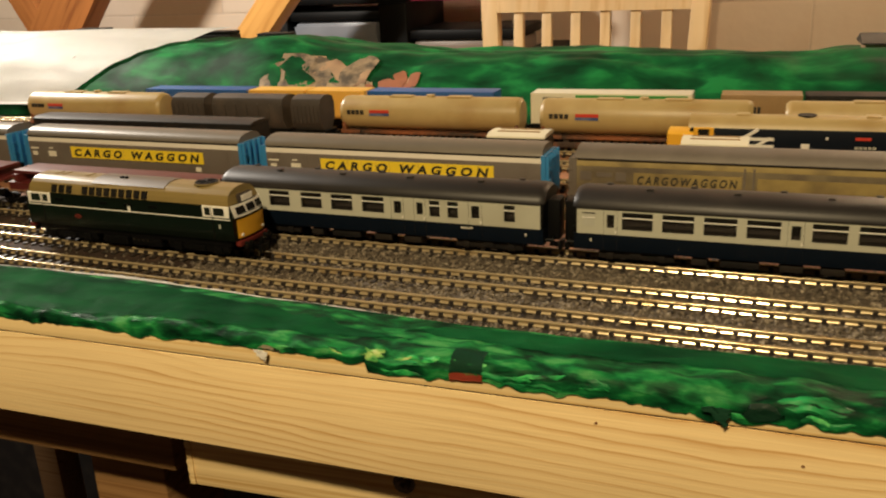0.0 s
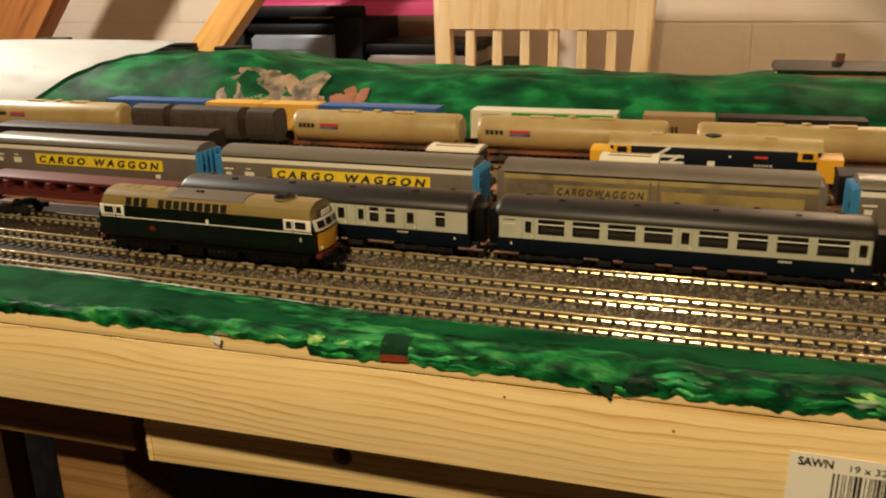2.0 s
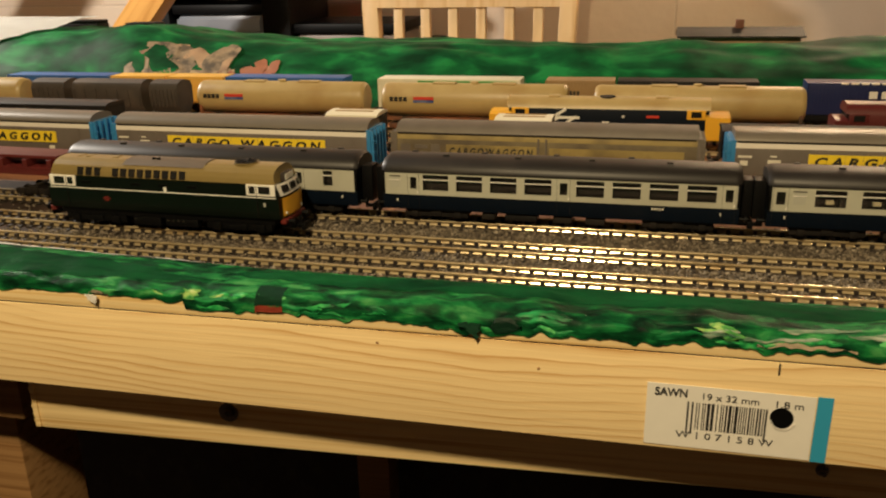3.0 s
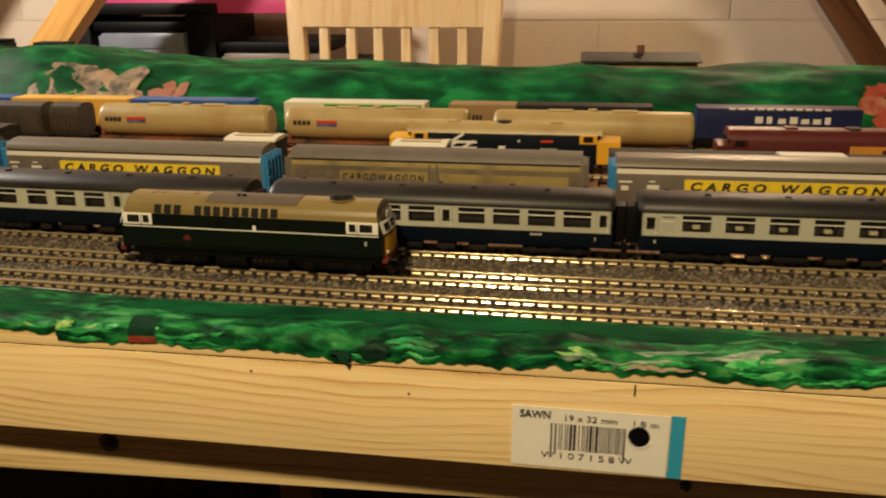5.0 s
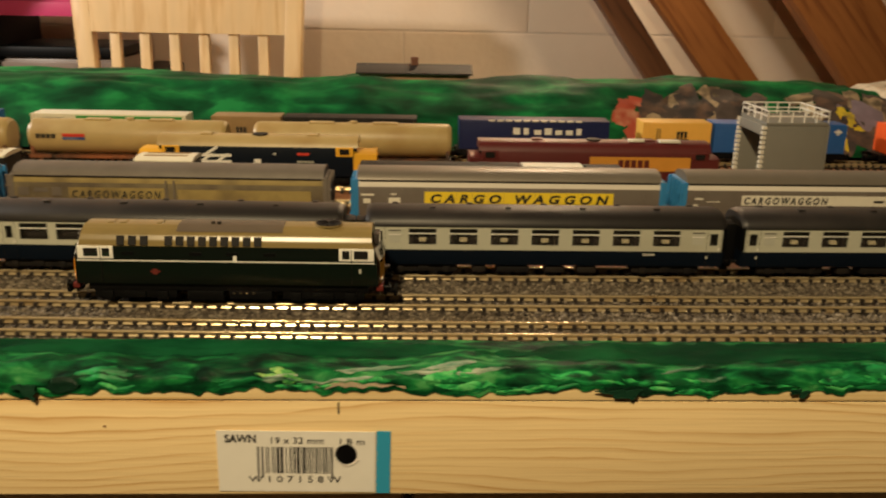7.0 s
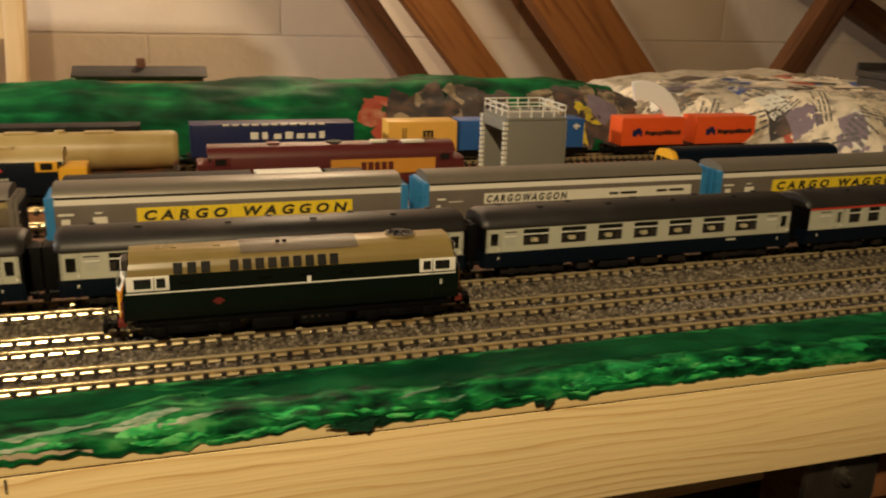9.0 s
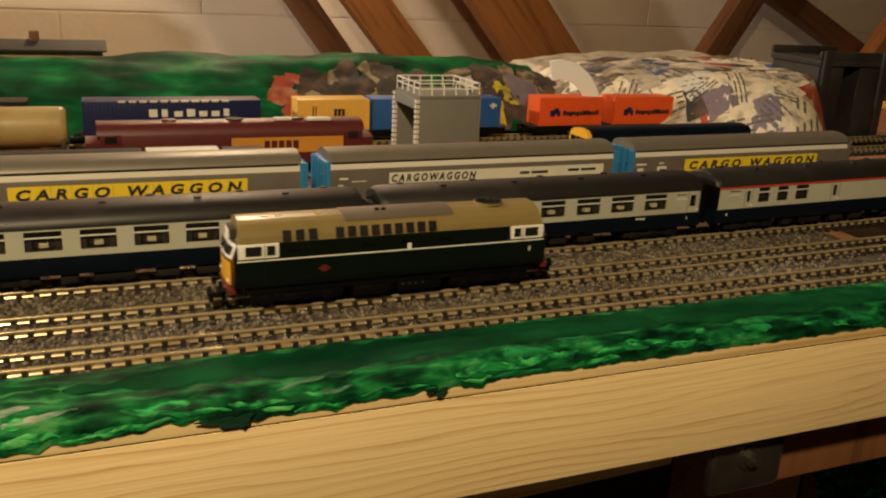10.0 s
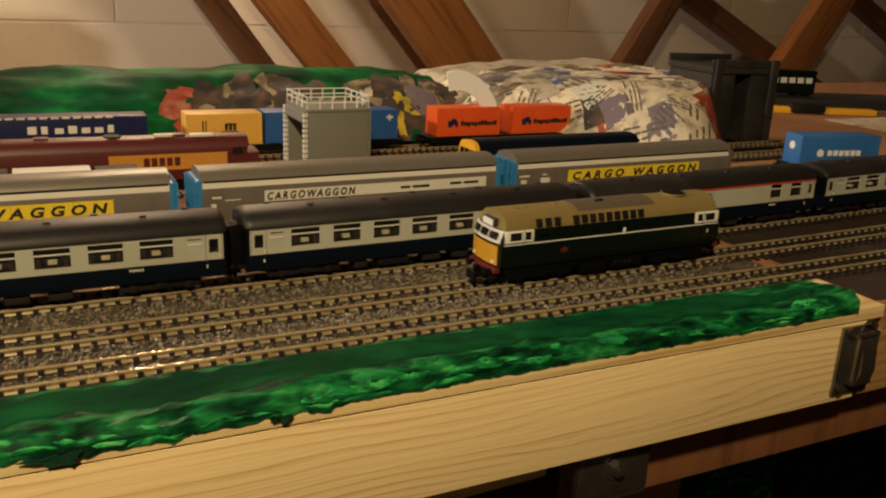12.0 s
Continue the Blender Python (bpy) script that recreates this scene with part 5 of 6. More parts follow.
        marks = [(-0.061, -0.0575, 0.0165, 0.0173), (-0.056, -0.05, 0.0155, 0.0158), (-0.0615, -0.0595, 0.012, 0.0145)]
    else:
        p = part("sign", boxes((-0.042, -0.002, -0.0098, -0.0094, 0.0128, 0.0186)), DIRTY_SIGN, c, "faded cream lettered panel")
        letter("CARGOWAGGON", 0.0045, (-0.0405, -0.00988, 0.0142), INK, p, spacing=1.45, bold=0.00012, width=0.037, slant=0.2)
        part("blank_panel", boxes((0.0035, 0.0595, -0.0098, -0.0094, 0.0122, 0.0182)), DIRTY_SIGN, c, "faded blank cream panel")
        part("door_post", boxes((-0.0015, -0.0008, -0.0102, -0.0094, 0.0066, 0.0220), (0.0018, 0.0025, -0.0102, -0.0094, 0.0066, 0.0220)), DIRTY_ROOF, c)
        marks = [(-0.063, -0.0585, 0.0150, 0.0185), (-0.0565, -0.0505, 0.0165, 0.0182), (-0.049, -0.045, 0.0150, 0.0185)]
    for a, b, z0, z1 in marks:
        part("small_marking", boxes((a, b, -0.00975, -0.0094, z0, z1)), DIRTY_ROOF if grimy else OFFWHITE, c)


for x, style in ((-0.477, "yellow"), (-0.333, "yellow"), (-0.189, "yellow"), (-0.0455, "dirty"), (0.0985, "yellow"), (0.2395, "white"), (0.380, "yellow")):
    cargo(x, style)


def flat_wagon(line, x, half, mat, group, label, stakes=False, z=0.0065):
    c = thing("flat_wagon", berth(line, x), label, "model wagon", group)
    part("deck", boxes((-half, half, -0.0088, 0.0088, z - 0.0012, z), bevel=0.0002), mat, c)
    part("side_sill", boxes((-half, half, -0.0086, -0.0074, z - 0.0035, z - 0.0012), (-half, half, 0.0074, 0.0086, z - 0.0035, z - 0.0012), bevel=0.0002), mat, c)
    if stakes:
        for i in range(9):
            q = -half + 0.005 + i * (2 * half - 0.01) / 8
            part("bolster", boxes((q - 0.0012, q + 0.0012, -0.0088, 0.0088, z, z + 0.0035), bevel=0.0003), mat, c)
        part("load_floor", boxes((-half + 0.002, half - 0.002, -0.007, 0.007, z + 0.0036, z + 0.0050), bevel=0.0002), mat, c)
    for s in (-1, 1):
        bogie(s * (half - 0.016), 0.0125, c, DARK, r=0.0026, frame_z=(0.0018, 0.0045))
        coupling(s * half, c)
        buffers(s * half, c, 0.0050)
    return c


for x in (-0.302, -0.42, -0.538):
    flat_wagon("coach", x, 0.0555, MAROON, "maroon bolster wagons", "maroon bogie bolster wagon with raised cross bolsters", True, z=0.0145)


# the far container train
def ribbed_box(c, x0, x1, y0, y1, z0, z1, mat, ribs=True):
    body = part("shell", boxes((x0, x1, y0, y1, z0, z1), bevel=0.0003), mat, c)
    if ribs:
        bm = bmesh.new()
        n = int((x1 - x0) / 0.0019)
        for i in range(n):
            q = x0 + (i + 0.3) * (x1 - x0) / n
            box(bm, q, q + 0.0007, y0 - 0.00025, y0 + 0.0001, z0 + 0.0012, z1 - 0.0009)
        part("corrugation", bm, mat, body, smooth=False)
        for q in (x0, x1 - 0.0011):
            part("corner_post", boxes((q, q + 0.0011, y0 - 0.0003, y0 + 0.0008, z0, z1)), mat, body)
    return body


def container(x0, x1, mat, label, marks=(), line="far", base=0.0068, high=0.0178):
    mid = (x0 + x1) / 2
    h = (x1 - x0) / 2
    c = thing("shipping_container", berth(line, mid) @ pose(0, 0, base), label, "container", "container train at the back")
    ribbed_box(c, -h, h, -0.0082, 0.0082, 0.0, high, mat, not marks or len(marks) < 9)
    for name, m, items in marks:
        for a, b, z0, z1 in items:
            part(name, boxes((a, b, -0.0089, -0.0080, z0, z1)), m, c, smooth=False)
    return c


def blocks(x0, x1, z0, z1, n, fill=0.7):
    """Plain bars that stand for printed letters."""
    w = (x1 - x0) / n
    return [(x0 + i * w, x0 + (i + fill) * w, z0, z1) for i in range(n)]


container(-0.440, -0.360, BOX_BLUE, "plain blue forty-foot container")
container(-0.358, -0.317, BOX_YELLOW, "plain yellow twenty-foot container")
container(-0.3155, -0.2745, BOX_YELLOW, "yellow twenty-foot container with dark printed mark", [("print_bar", INK, [(0.0130, 0.0145, 0.0065, 0.0105), (0.0155, 0.0170, 0.0065, 0.0105), (0.0130, 0.0170, 0.0045, 0.0055)])])
container(-0.2725, -0.1905, BOX_BLUE, "plain blue forty-foot container")
container(-0.168, -0.0775, BOX_WHITE, "cream-white container with a green stripe", [("stripe", BOX_GREEN, [(-0.019, 0.043, 0.0135, 0.0168)]), ("print_bar", INK, blocks(-0.038, -0.026, 0.0142, 0.0155, 7))])
container(-0.0625, -0.0215, BOX_BROWN, "brown twenty-foot container with a dark mark", [("print_bar", INK, [(-0.006 + 0.0022 * i, -0.0045 + 0.0022 * i, 0.0065, 0.0115) for i in range(3)])])
container(-0.020, 0.0595, DARK, "dark grey forty-foot container")
container(0.0850, 0.1760, NAVY, "navy blue forty-five-foot container with white print", [("print_bar", WHITE, [(-0.0130 + 0.0064 * i, -0.0130 + 0.0064 * i + (0.0042 if i not in (1, 6) else 0.0030), 0.0094, 0.0122 + (0.0011 if i in (0, 1, 3, 6) else 0)) for i in range(7)] + blocks(0.006, 0.027, 0.0042, 0.0068, 4)),
                                                     ("print_bar", OFFWHITE, blocks(-0.028, 0.03, 0.01705, 0.01795, 11))])
container(0.1965, 0.2385, BOX_YELLOW, "yellow-orange twenty-foot container with dark print", [("print_bar", INK, [(0.0000 + 0.0023 * i, 0.0015 + 0.0023 * i, 0.0085, 0.0120) for i in range(3)] + [(0.0, 0.0061, 0.0117, 0.0124), (-0.0015, 0.0075, 0.0072, 0.0079), (0.0010, 0.0056, 0.0048, 0.0066), (-0.0125, -0.0119, 0.005, 0.014), (-0.0108, -0.0103, 0.005, 0.014)])])
container(0.2405, 0.3225, BOX_BLUE, "long blue container with a small white mark", [("print_bar", WHITE, [(0.0350, 0.0362, 0.0115, 0.0150), (0.0335, 0.0378, 0.0128, 0.0140)])])
for x0 in (0.3495, 0.4040):
    container(x0, x0 + 0.0455, BOX_ORANGE, "bright orange twenty-foot container with dark blue print", [("emblem", NAVY, [(-0.0150, -0.0120, 0.0060, 0.0100), (-0.0125, -0.0095, 0.0075, 0.0112), (-0.0098, -0.0082, 0.0060, 0.0095)]), ("print_bar", INK, [(-0.0060 + 0.0024 * i, -0.0042 + 0.0024 * i, 0.0068 if i not in (2, 4) else 0.0061, 0.0089 if i not in (0, 6, 7, 10) else 0.0096) for i in range(11)])])
for a, b in ((-0.442, -0.36), (-0.359, -0.273), (-0.2725, -0.1895), (-0.169, -0.0765), (-0.064, 0.061), (0.083, 0.178), (0.1945, 0.324), (0.345, 0.452)):
    flat_wagon("far", (a + b) / 2, (b - a) / 2, BLACK, "container flat wagons", "black container flat wagon")

# tank wagons
def tank(x0, x1, printed=True):
    x = (x0 + x1) / 2
    h = (x1 - x0) / 2
    c = thing("tank_wagon", berth("tank", x), "cream bogie tank wagon with red and grey stripes", "model wagon", "tank wagons")
    bm = bmesh.new()
    r, zc = 0.0094, 0.0182
    prof = [(r * math.cos(2 * math.pi * k / 28), zc + r * math.sin(2 * math.pi * k / 28)) for k in range(28)]
    rings = []
    for t, k in ((-h, 0.82), (-h + 0.0012, 0.96), (-h + 0.003, 1.0), (h - 0.003, 1.0), (h - 0.0012, 0.96), (h, 0.82)):
        rings.append([bm.verts.new((t, y * k, zc + (z - zc) * k)) for y, z in prof])
    for a, b in zip(rings, rings[1:]):
        for i in range(28):
            bm.faces.new((a[i], a[(i + 1) % 28], b[(i + 1) % 28], b[i]))
    bm.faces.new(rings[0][::-1])
    bm.faces.new(rings[-1])
    t = part("barrel", bm, TANK, c)
    for a in (-h * 0.45, h * 0.2):
        part("walkway", boxes((a, a + h * 0.25, -0.003, 0.003, 0.0270, 0.0279)), TANK, t)
    bm = bmesh.new()
    cyl(bm, (0, 0, 0.0278), (0, 0, 1), 0.0024, 0.0014, 14)
    part("manlid", bm, TANK, t)
    part("underframe", boxes((-h, h, -0.0070, 0.0070, 0.0068, 0.0084), (-h, -h + 0.012, -0.0085, 0.0085, 0.0070, 0.0090), (h - 0.012, h, -0.0085, 0.0085, 0.0070, 0.0090), bevel=0.0002), TANK_BASE, c)
    for a in (-h + 0.001, h - 0.003):
        part("end_cradle", boxes((a, a + 0.002, -0.008, 0.008, 0.0084, 0.0140), bevel=0.0003), TANK_BASE, c)
    if printed:
        part("print_bar", boxes(*[(a, b, -0.0099, -0.0086, z0, z1) for a, b, z0, z1 in blocks(-h + 0.0055, -h + 0.0165, 0.0182, 0.0206, 4)]), INK, t)
        part("stripe", boxes((-h + 0.0195, -h + 0.0315, -0.00985, -0.0086, 0.0192, 0.0208)), RED, t, "red printed stripe")
        part("stripe", boxes((-h + 0.0195, -h + 0.0315, -0.00985, -0.0086, 0.0176, 0.0189)), NEWS_BLUE, t, "grey-blue printed stripe")
    for s in (-1, 1):
        bogie(s * (h - 0.014), 0.0125, c, TANK_BASE, r=0.0028)
        coupling(s * h, c)
        buffers(s * h, c)


for a, b in ((-0.506, -0.398), (-0.271, -0.1635), (-0.1525, -0.0455), (-0.0305, 0.0785)):
    tank(a, b)


def hopper(x0, x1):
    x, h = (x0 + x1) / 2, (x1 - x0) / 2
    c = thing("hopper_wagon", berth("tank", x), "dark grey covered hopper wagon with rounded ends", "model wagon", "hopper wagons")
    bm = bmesh.new()
    extrude(bm, mirrored([(0.005, 0.0075), (0.0092, 0.0130), (0.0094, 0.0225), (0.0075, 0.0262), (0.003, 0.0275), (0.0, 0.0277)]), -h + 0.0015, h - 0.0015)
    part("body", bm, HOPPER, c)
    for i in range(7):
        q = -h + 0.003 + i * (2 * h - 0.006) / 6
        part("rib", boxes((q - 0.0004, q + 0.0004, -0.0098, 0.0098, 0.0125, 0.0228)), HOPPER, c)
    part("underframe", boxes((-h, h, -0.0085, 0.0085, 0.0055, 0.0072), bevel=0.0002), BLACK, c)
    for s in (-1, 1):
        bogie(s * max(0.008, h - 0.012), 0.010, c, DARK, r=0.0026)
        coupling(s * h, c)


for a, b in ((-0.389, -0.362), (-0.359, -0.307), (-0.304, -0.282)):
    hopper(a, b)

# white-roofed vans and a dark van on the fifth line
def van(line, x0, x1, roof_z, roofm, sidem, label, slots=False):
    x, h = (x0 + x1) / 2, (x1 - x0) / 2
    c = thing("covered_van", berth(line, x), label, "model wagon", "vans behind the long train")
    part("body", boxes((-h, h, -0.0088, 0.0088, 0.0060, roof_z - 0.002), bevel=0.0002), sidem, c)
    bm = bmesh.new()
    extrude(bm, mirrored([(0.0092, roof_z - 0.002), (0.0090, roof_z - 0.0012), (0.006, roof_z - 0.0003), (0.0, roof_z)]), -h - 0.0003, h + 0.0003)
    r = part("roof", bm, roofm, c)
    if slots:
        part("roof_slot", boxes((-h * 0.75, h * 0.75, -0.0036, -0.0022, roof_z - 0.0012, roof_z + 0.0002), (-h * 0.75, h * 0.75, 0.0022, 0.0036, roof_z - 0.0012, roof_z + 0.0002)), BOX_BROWN, r)
    for s in (-1, 1):
        wheelset(s * h * 0.55, 0.0026, c, DARK)
        coupling(s * h, c)
    part("axle_guard", boxes((-h * 0.75, h * 0.75, -0.0062, -0.0056, 0.0020, 0.0060), (-h * 0.75, h * 0.75, 0.0056, 0.0062, 0.0020, 0.0060)), BLACK, c)


van("fifth", -0.1605, -0.1335, 0.0235, BOX_WHITE, DARK, "small van with a slotted cream-white roof", True)
van("fifth", -0.0735, -0.0465, 0.0225, BOX_WHITE, DARK, "small van with a slotted cream-white roof", True)
van("fifth", 0.032, 0.108, 0.0200, DARK, BLACK, "long low black van")
van("fifth", 0.1105, 0.139, 0.0200, OFFWHITE, BLACK, "small van with a ribbed pale grey roof", False)
van("fifth", 0.1415, 0.158, 0.0195, BLACK, BLACK, "short plain black van")
van("fifth", -0.434, -0.288, 0.0255, ROOF_DARK, DARK, "long dark coach-like van with vents on its roof")


# large diesel locomotives standing behind
def diesel(line, x0, x1, side, roofm, end, label, extras=None, height=0.0262, nose=0.012):
    x, h = (x0 + x1) / 2, (x1 - x0) / 2
    c = thing("diesel_locomotive", berth(line, x), label, "model locomotive", "locomotives standing in the sidings")
    bm = bmesh.new()
    extrude(bm, mirrored([(0.0090, 0.0062), (0.0093, 0.0080), (0.0093, height - 0.006), (0.0090, height - 0.005)]), -h + nose, h - nose)
    part("body", bm, side, c)
    bm = bmesh.new()
    extrude(bm, mirrored([(0.0090, height - 0.005), (0.0082, height - 0.003), (0.0060, height - 0.001), (0.003, height - 0.0002), (0.0, height)]), -h + nose * 0.8, h - nose * 0.8)
    r = part("roof", bm, roofm, c)
    bm = bmesh.new()
    cyl(bm, (0.0, 0, height), (0, 0, 1), 0.004, 0.0008, 20)
    part("fan", bm, DARK, r)
    for q in (-h * 0.5, h * 0.4):
        part("roof_hatch", boxes((q, q + 0.006, -0.003, 0.003, height - 0.0004, height + 0.0005), bevel=0.0002), roofm, r)
    for s in (-1, 1):
        a, b = sorted((s * (h - nose), s * h))
        bm = bmesh.new()
        extrude(bm, mirrored([(0.0086, 0.0062), (0.0090, 0.0080), (0.0086, height - 0.0085), (0.006, height - 0.0075), (0.0, height - 0.0072)]), a, b)
        n = part("nose", bm, end, c)
        part("windscreen", boxes((min(s * (h - nose), s * (h - nose * 0.85)), max(s * (h - nose), s * (h - nose * 0.85)), -0.0075, 0.0075, height - 0.0072, height - 0.0030), bevel=0.0003), GLASS, c)
        part("cab_side", boxes((min(s * (h - nose), s * (h - nose - 0.009)), max(s * (h - nose), s * (h - nose - 0.009)), -0.0096, 0.0096, height - 0.0095, height - 0.0048), bevel=0.0003), end, c)
        part("cab_window", boxes((min(s * (h - nose - 0.002), s * (h - nose - 0.007)), max(s * (h - nose - 0.002), s * (h - nose - 0.007)), -0.0098, 0.0098, height - 0.0085, height - 0.0055)), GLASS, c)
        bogie(s * (h - 0.026), 0.018, c, BLACK, r=0.0033)
        coupling(s * h, c)
        buffers(s * h, c)
    part("fuel_tank", boxes((-0.014, 0.014, -0.0082, 0.0082, 0.0020, 0.0062), bevel=0.0005), BLACK, c)
    for name, m, items in extras or ():
        part(name, boxes(*[(a, b, -0.0099, -0.009, z0, z1) for a, b, z0, z1 in items]), m, c)
    return c


L37 = diesel("sixth", -0.083, 0.0385, BLUE, TANK, YELLOW, "dark blue diesel locomotive with yellow ends and white emblem", [("nameplate", RED, [(0.020, 0.0262, 0.0172, 0.0184)]), ("number_bars", FROST, blocks(0.020, 0.029, 0.0132, 0.0143, 5)), ("emblem_dots", WHITE, [(-0.002, 0.0015, 0.0125, 0.0150), (0.008, 0.009, 0.0172, 0.0182)])])
bm = bmesh.new()
for a, b, z in ((-0.034, -0.0135, 0.0160), (-0.034, -0.0135, 0.0128)):
    box(bm, a, b, -0.0099, -0.009, z, z + 0.0013)
for a in (-0.030, -0.022):
    box(bm, 0, 0.0075, -0.00992, -0.009, 0, 0.0013, m=pose(a + 0.001, 0, 0.0128, 0, -32, 0))
box(bm, 0, 0.0075, -0.00992, -0.009, 0, 0.0013, m=pose(-0.0265, 0, 0.0165, 0, -32, 0))
part("arrow_emblem", bm, WHITE, L37, "white double-arrow emblem")
L66 = diesel("sixth", 0.0865, 0.2175, MAROON, MAROON, MAROON, "maroon freight diesel locomotive with a broad gold band", [("gold_band", GOLD, [(-0.003, 0.050, 0.0112, 0.0185)])], height=0.0258, nose=0.006)
part("number_bars", boxes(*[(a, b, -0.01005, -0.0098, z0, z1) for a, b, z0, z1 in blocks(0.012, 0.029, 0.0130, 0.0170, 5, 0.75)]), MAROON, L66)
part("roof_box", boxes((0.018, 0.026, -0.005, -0.001, 0.0256, 0.0268), (0.034, 0.045, -0.006, -0.001, 0.0254, 0.0266), bevel=0.0002), OFFWHITE, L66, "pale loose fittings on the roof")
bm = bmesh.new()
extrude(bm, mirrored([(0.0086, 0.0062), (0.0092, 0.0080), (0.0092, 0.0195), (0.0082, 0.0228), (0.0060, 0.0246), (0.0, 0.0254)]), -0.047, 0.053)
railcar = thing("railcar", berth("fifth", 0.3665), "dark blue model railcar with a yellow end", "model locomotive")
part("body", bm, BLUE, railcar)
bm = bmesh.new()
extrude(bm, mirrored([(0.0084, 0.0062), (0.0090, 0.0080), (0.0090, 0.0192), (0.0080, 0.0224), (0.0058, 0.0241), (0.0, 0.0249)]), -0.0495, -0.0471)
part("yellow_end", bm, YELLOW, railcar)
for y in (-0.0050, 0.0, 0.0050):
    part("cab_window", boxes((-0.0500, -0.0494, y - 0.0019, y + 0.0019, 0.0160, 0.0205)), GLASS, railcar)
for q in (-0.035, 0.038):
    bogie(q, 0.016, railcar, BLACK)

# grey shed with white railings
shed = thing("engine_shed", pose(0.256, 0.243, 0.0032, 0, 0, 1), "grey card loading shed with white railings on its roof", "model building")
part("side_wall", boxes((-0.010, 0.0235, -0.008, -0.0065, 0, 0.0365), bevel=0.0003), GREY, shed)
part("side_wall", boxes((-0.010, 0.0235, 0.025, 0.0265, 0, 0.0365), bevel=0.0003), GREY, shed)
part("roof", boxes((-0.0105, 0.024, -0.0085, 0.027, 0.0366, 0.0382), bevel=0.0003), GREY, shed)
part("end_wall", boxes((0.0236, 0.025, -0.008, 0.0265, 0, 0.0365), bevel=0.0003), GREY, shed)
part("cladding", boxes((-0.0095, 0.0232, -0.0084, -0.0081, 0.001, 0.0345), bevel=0.0001), GREY, shed)
for y in (-0.0078, 0.0260):
    for k in range(14):
        part("quoin", boxes((-0.0122, -0.0101, y - 0.0012, y + 0.0012, 0.0005 + k * 0.0026, 0.0022 + k * 0.0026)), OFFWHITE, shed)
part("lintel", boxes((-0.0118, -0.0101, -0.0066, 0.0248, 0.031, 0.0366), bevel=0.0003), GREY, shed)
part("inner_post", boxes((0.006, 0.009, 0.010, 0.014, 0, 0.022), bevel=0.0004), BOX_YELLOW, shed)
for ya, xa, xb in ((-0.0080, -0.0100, 0.0235), (0.0265, -0.0100, 0.0235)):
    bm = bmesh.new()
    for z in (0.0412, 0.0440):
        box(bm, xa, xb, ya - 0.0003, ya + 0.0003, z, z + 0.0006)
    n = 6
    for i in range(n):
        q = xa + (xb - xa) * i / (n - 1)
        box(bm, q - 0.0003, q + 0.0003, ya - 0.0003, ya + 0.0003, 0.0382, 0.0446)
    part("railing", bm, WHITE, shed, "white plastic railing")
for xa in (-0.0100, 0.0235):
    bm = bmesh.new()
    for z in (0.0412, 0.0440):
        box(bm, xa - 0.0003, xa + 0.0003, -0.0080, 0.0265, z, z + 0.0006)
    for i in range(5):
        q = -0.0080 + 0.0345 * i / 4
        box(bm, xa - 0.0003, xa + 0.0003, q - 0.0003, q + 0.0003, 0.0382, 0.0446)
    part("railing", bm, WHITE, shed, "white plastic railing")

# things on the bare board at the right
box_blue = thing("shipping_container", pose(0.556, 0.176, 0.0110, 0, 0, -12), "light blue container with white printed mark", "container")
ribbed_box(box_blue, -0.0245, 0.030, -0.0082, 0.0082, 0, 0.0178, BOX_LIGHT_BLUE)
part("print_bar", boxes(*[(a, b, -0.0090, -0.008, z0, z1) for a, b, z0, z1 in blocks(-0.006, 0.018, 0.006, 0.0092, 6)]), WHITE, box_blue)
bm = bmesh.new()
cyl(bm, (-0.011, -0.0086, 0.0076), (0, 1, 0), 0.0022, 0.0005, 18)
part("emblem", bm, WHITE, box_blue)
bm = bmesh.new()
cyl(bm, (-0.0247, 0.0, 0.0112), (1, 0, 0), 0.0024, 0.0006, 18)
part("emblem", bm, WHITE, box_blue)
wag = flat_wagon("near", 0.0, 0.031, BLACK, "container flat wagons", "black container flat wagon on the bare board", z=0.0074)
wag.matrix_world = pose(0.559, 0.1755, 0.0036, 0, 0, -12)
knife = thing("craft_knife", pose(0.797, 0.392, 0.0026, 0, 0, -23), "yellow plastic craft knife with a dark grip lying on the board", "knife")
part("handle", boxes((-0.055, 0.055, -0.006, 0.006, 0, 0.006), bevel=0.002), YELLOW, knife)
part("grip", boxes((-0.030, 0.004, -0.0085, 0.0085, 0.0005, 0.0095), bevel=0.0035), DARK, knife)
part("blade", boxes((0.055, 0.078, -0.004, 0.004, 0.0024, 0.0030)), STEEL, knife)
solo("paper_sheet", boxes((0.77, 0.9, 0.29, 0.36, 0.0027, 0.0031)), NEWS, "sheet of pale paper on the bare board", "paper", m=pose(0, 0, 0, 0, 0, 0))
gc = thing("passenger_coach", pose(0.822, 0.462, 0.0108, 0, 0, -18), "dark green model coach with pale windows", "model coach")
part("body", boxes((-0.04, 0.03, -0.009, 0.009, 0.003, 0.022), bevel=0.0005), LOCO_GREEN, gc)
part("roof", boxes((-0.0405, 0.0305, -0.0093, 0.0093, 0.0222, 0.026), bevel=0.001), BLACK, gc)
for i in range(7):
    part("window", boxes((-0.036 + i * 0.0092, -0.0295 + i * 0.0092, -0.0094, -0.0088, 0.0135, 0.019)), OFFWHITE, gc)
for q in (-0.028, 0.018):
    bogie(q, 0.014, gc, BLACK)
solo("raised_track_bed", boxes((-0.12, 0.5, 0.0, 0.075, 0.0001, 0.008), bevel=0.0008), BRIDGE, "dark raised track bed on the bare board", "track bed", m=pose(0.774, 0.441, 0.0026, 0, 0, -20))
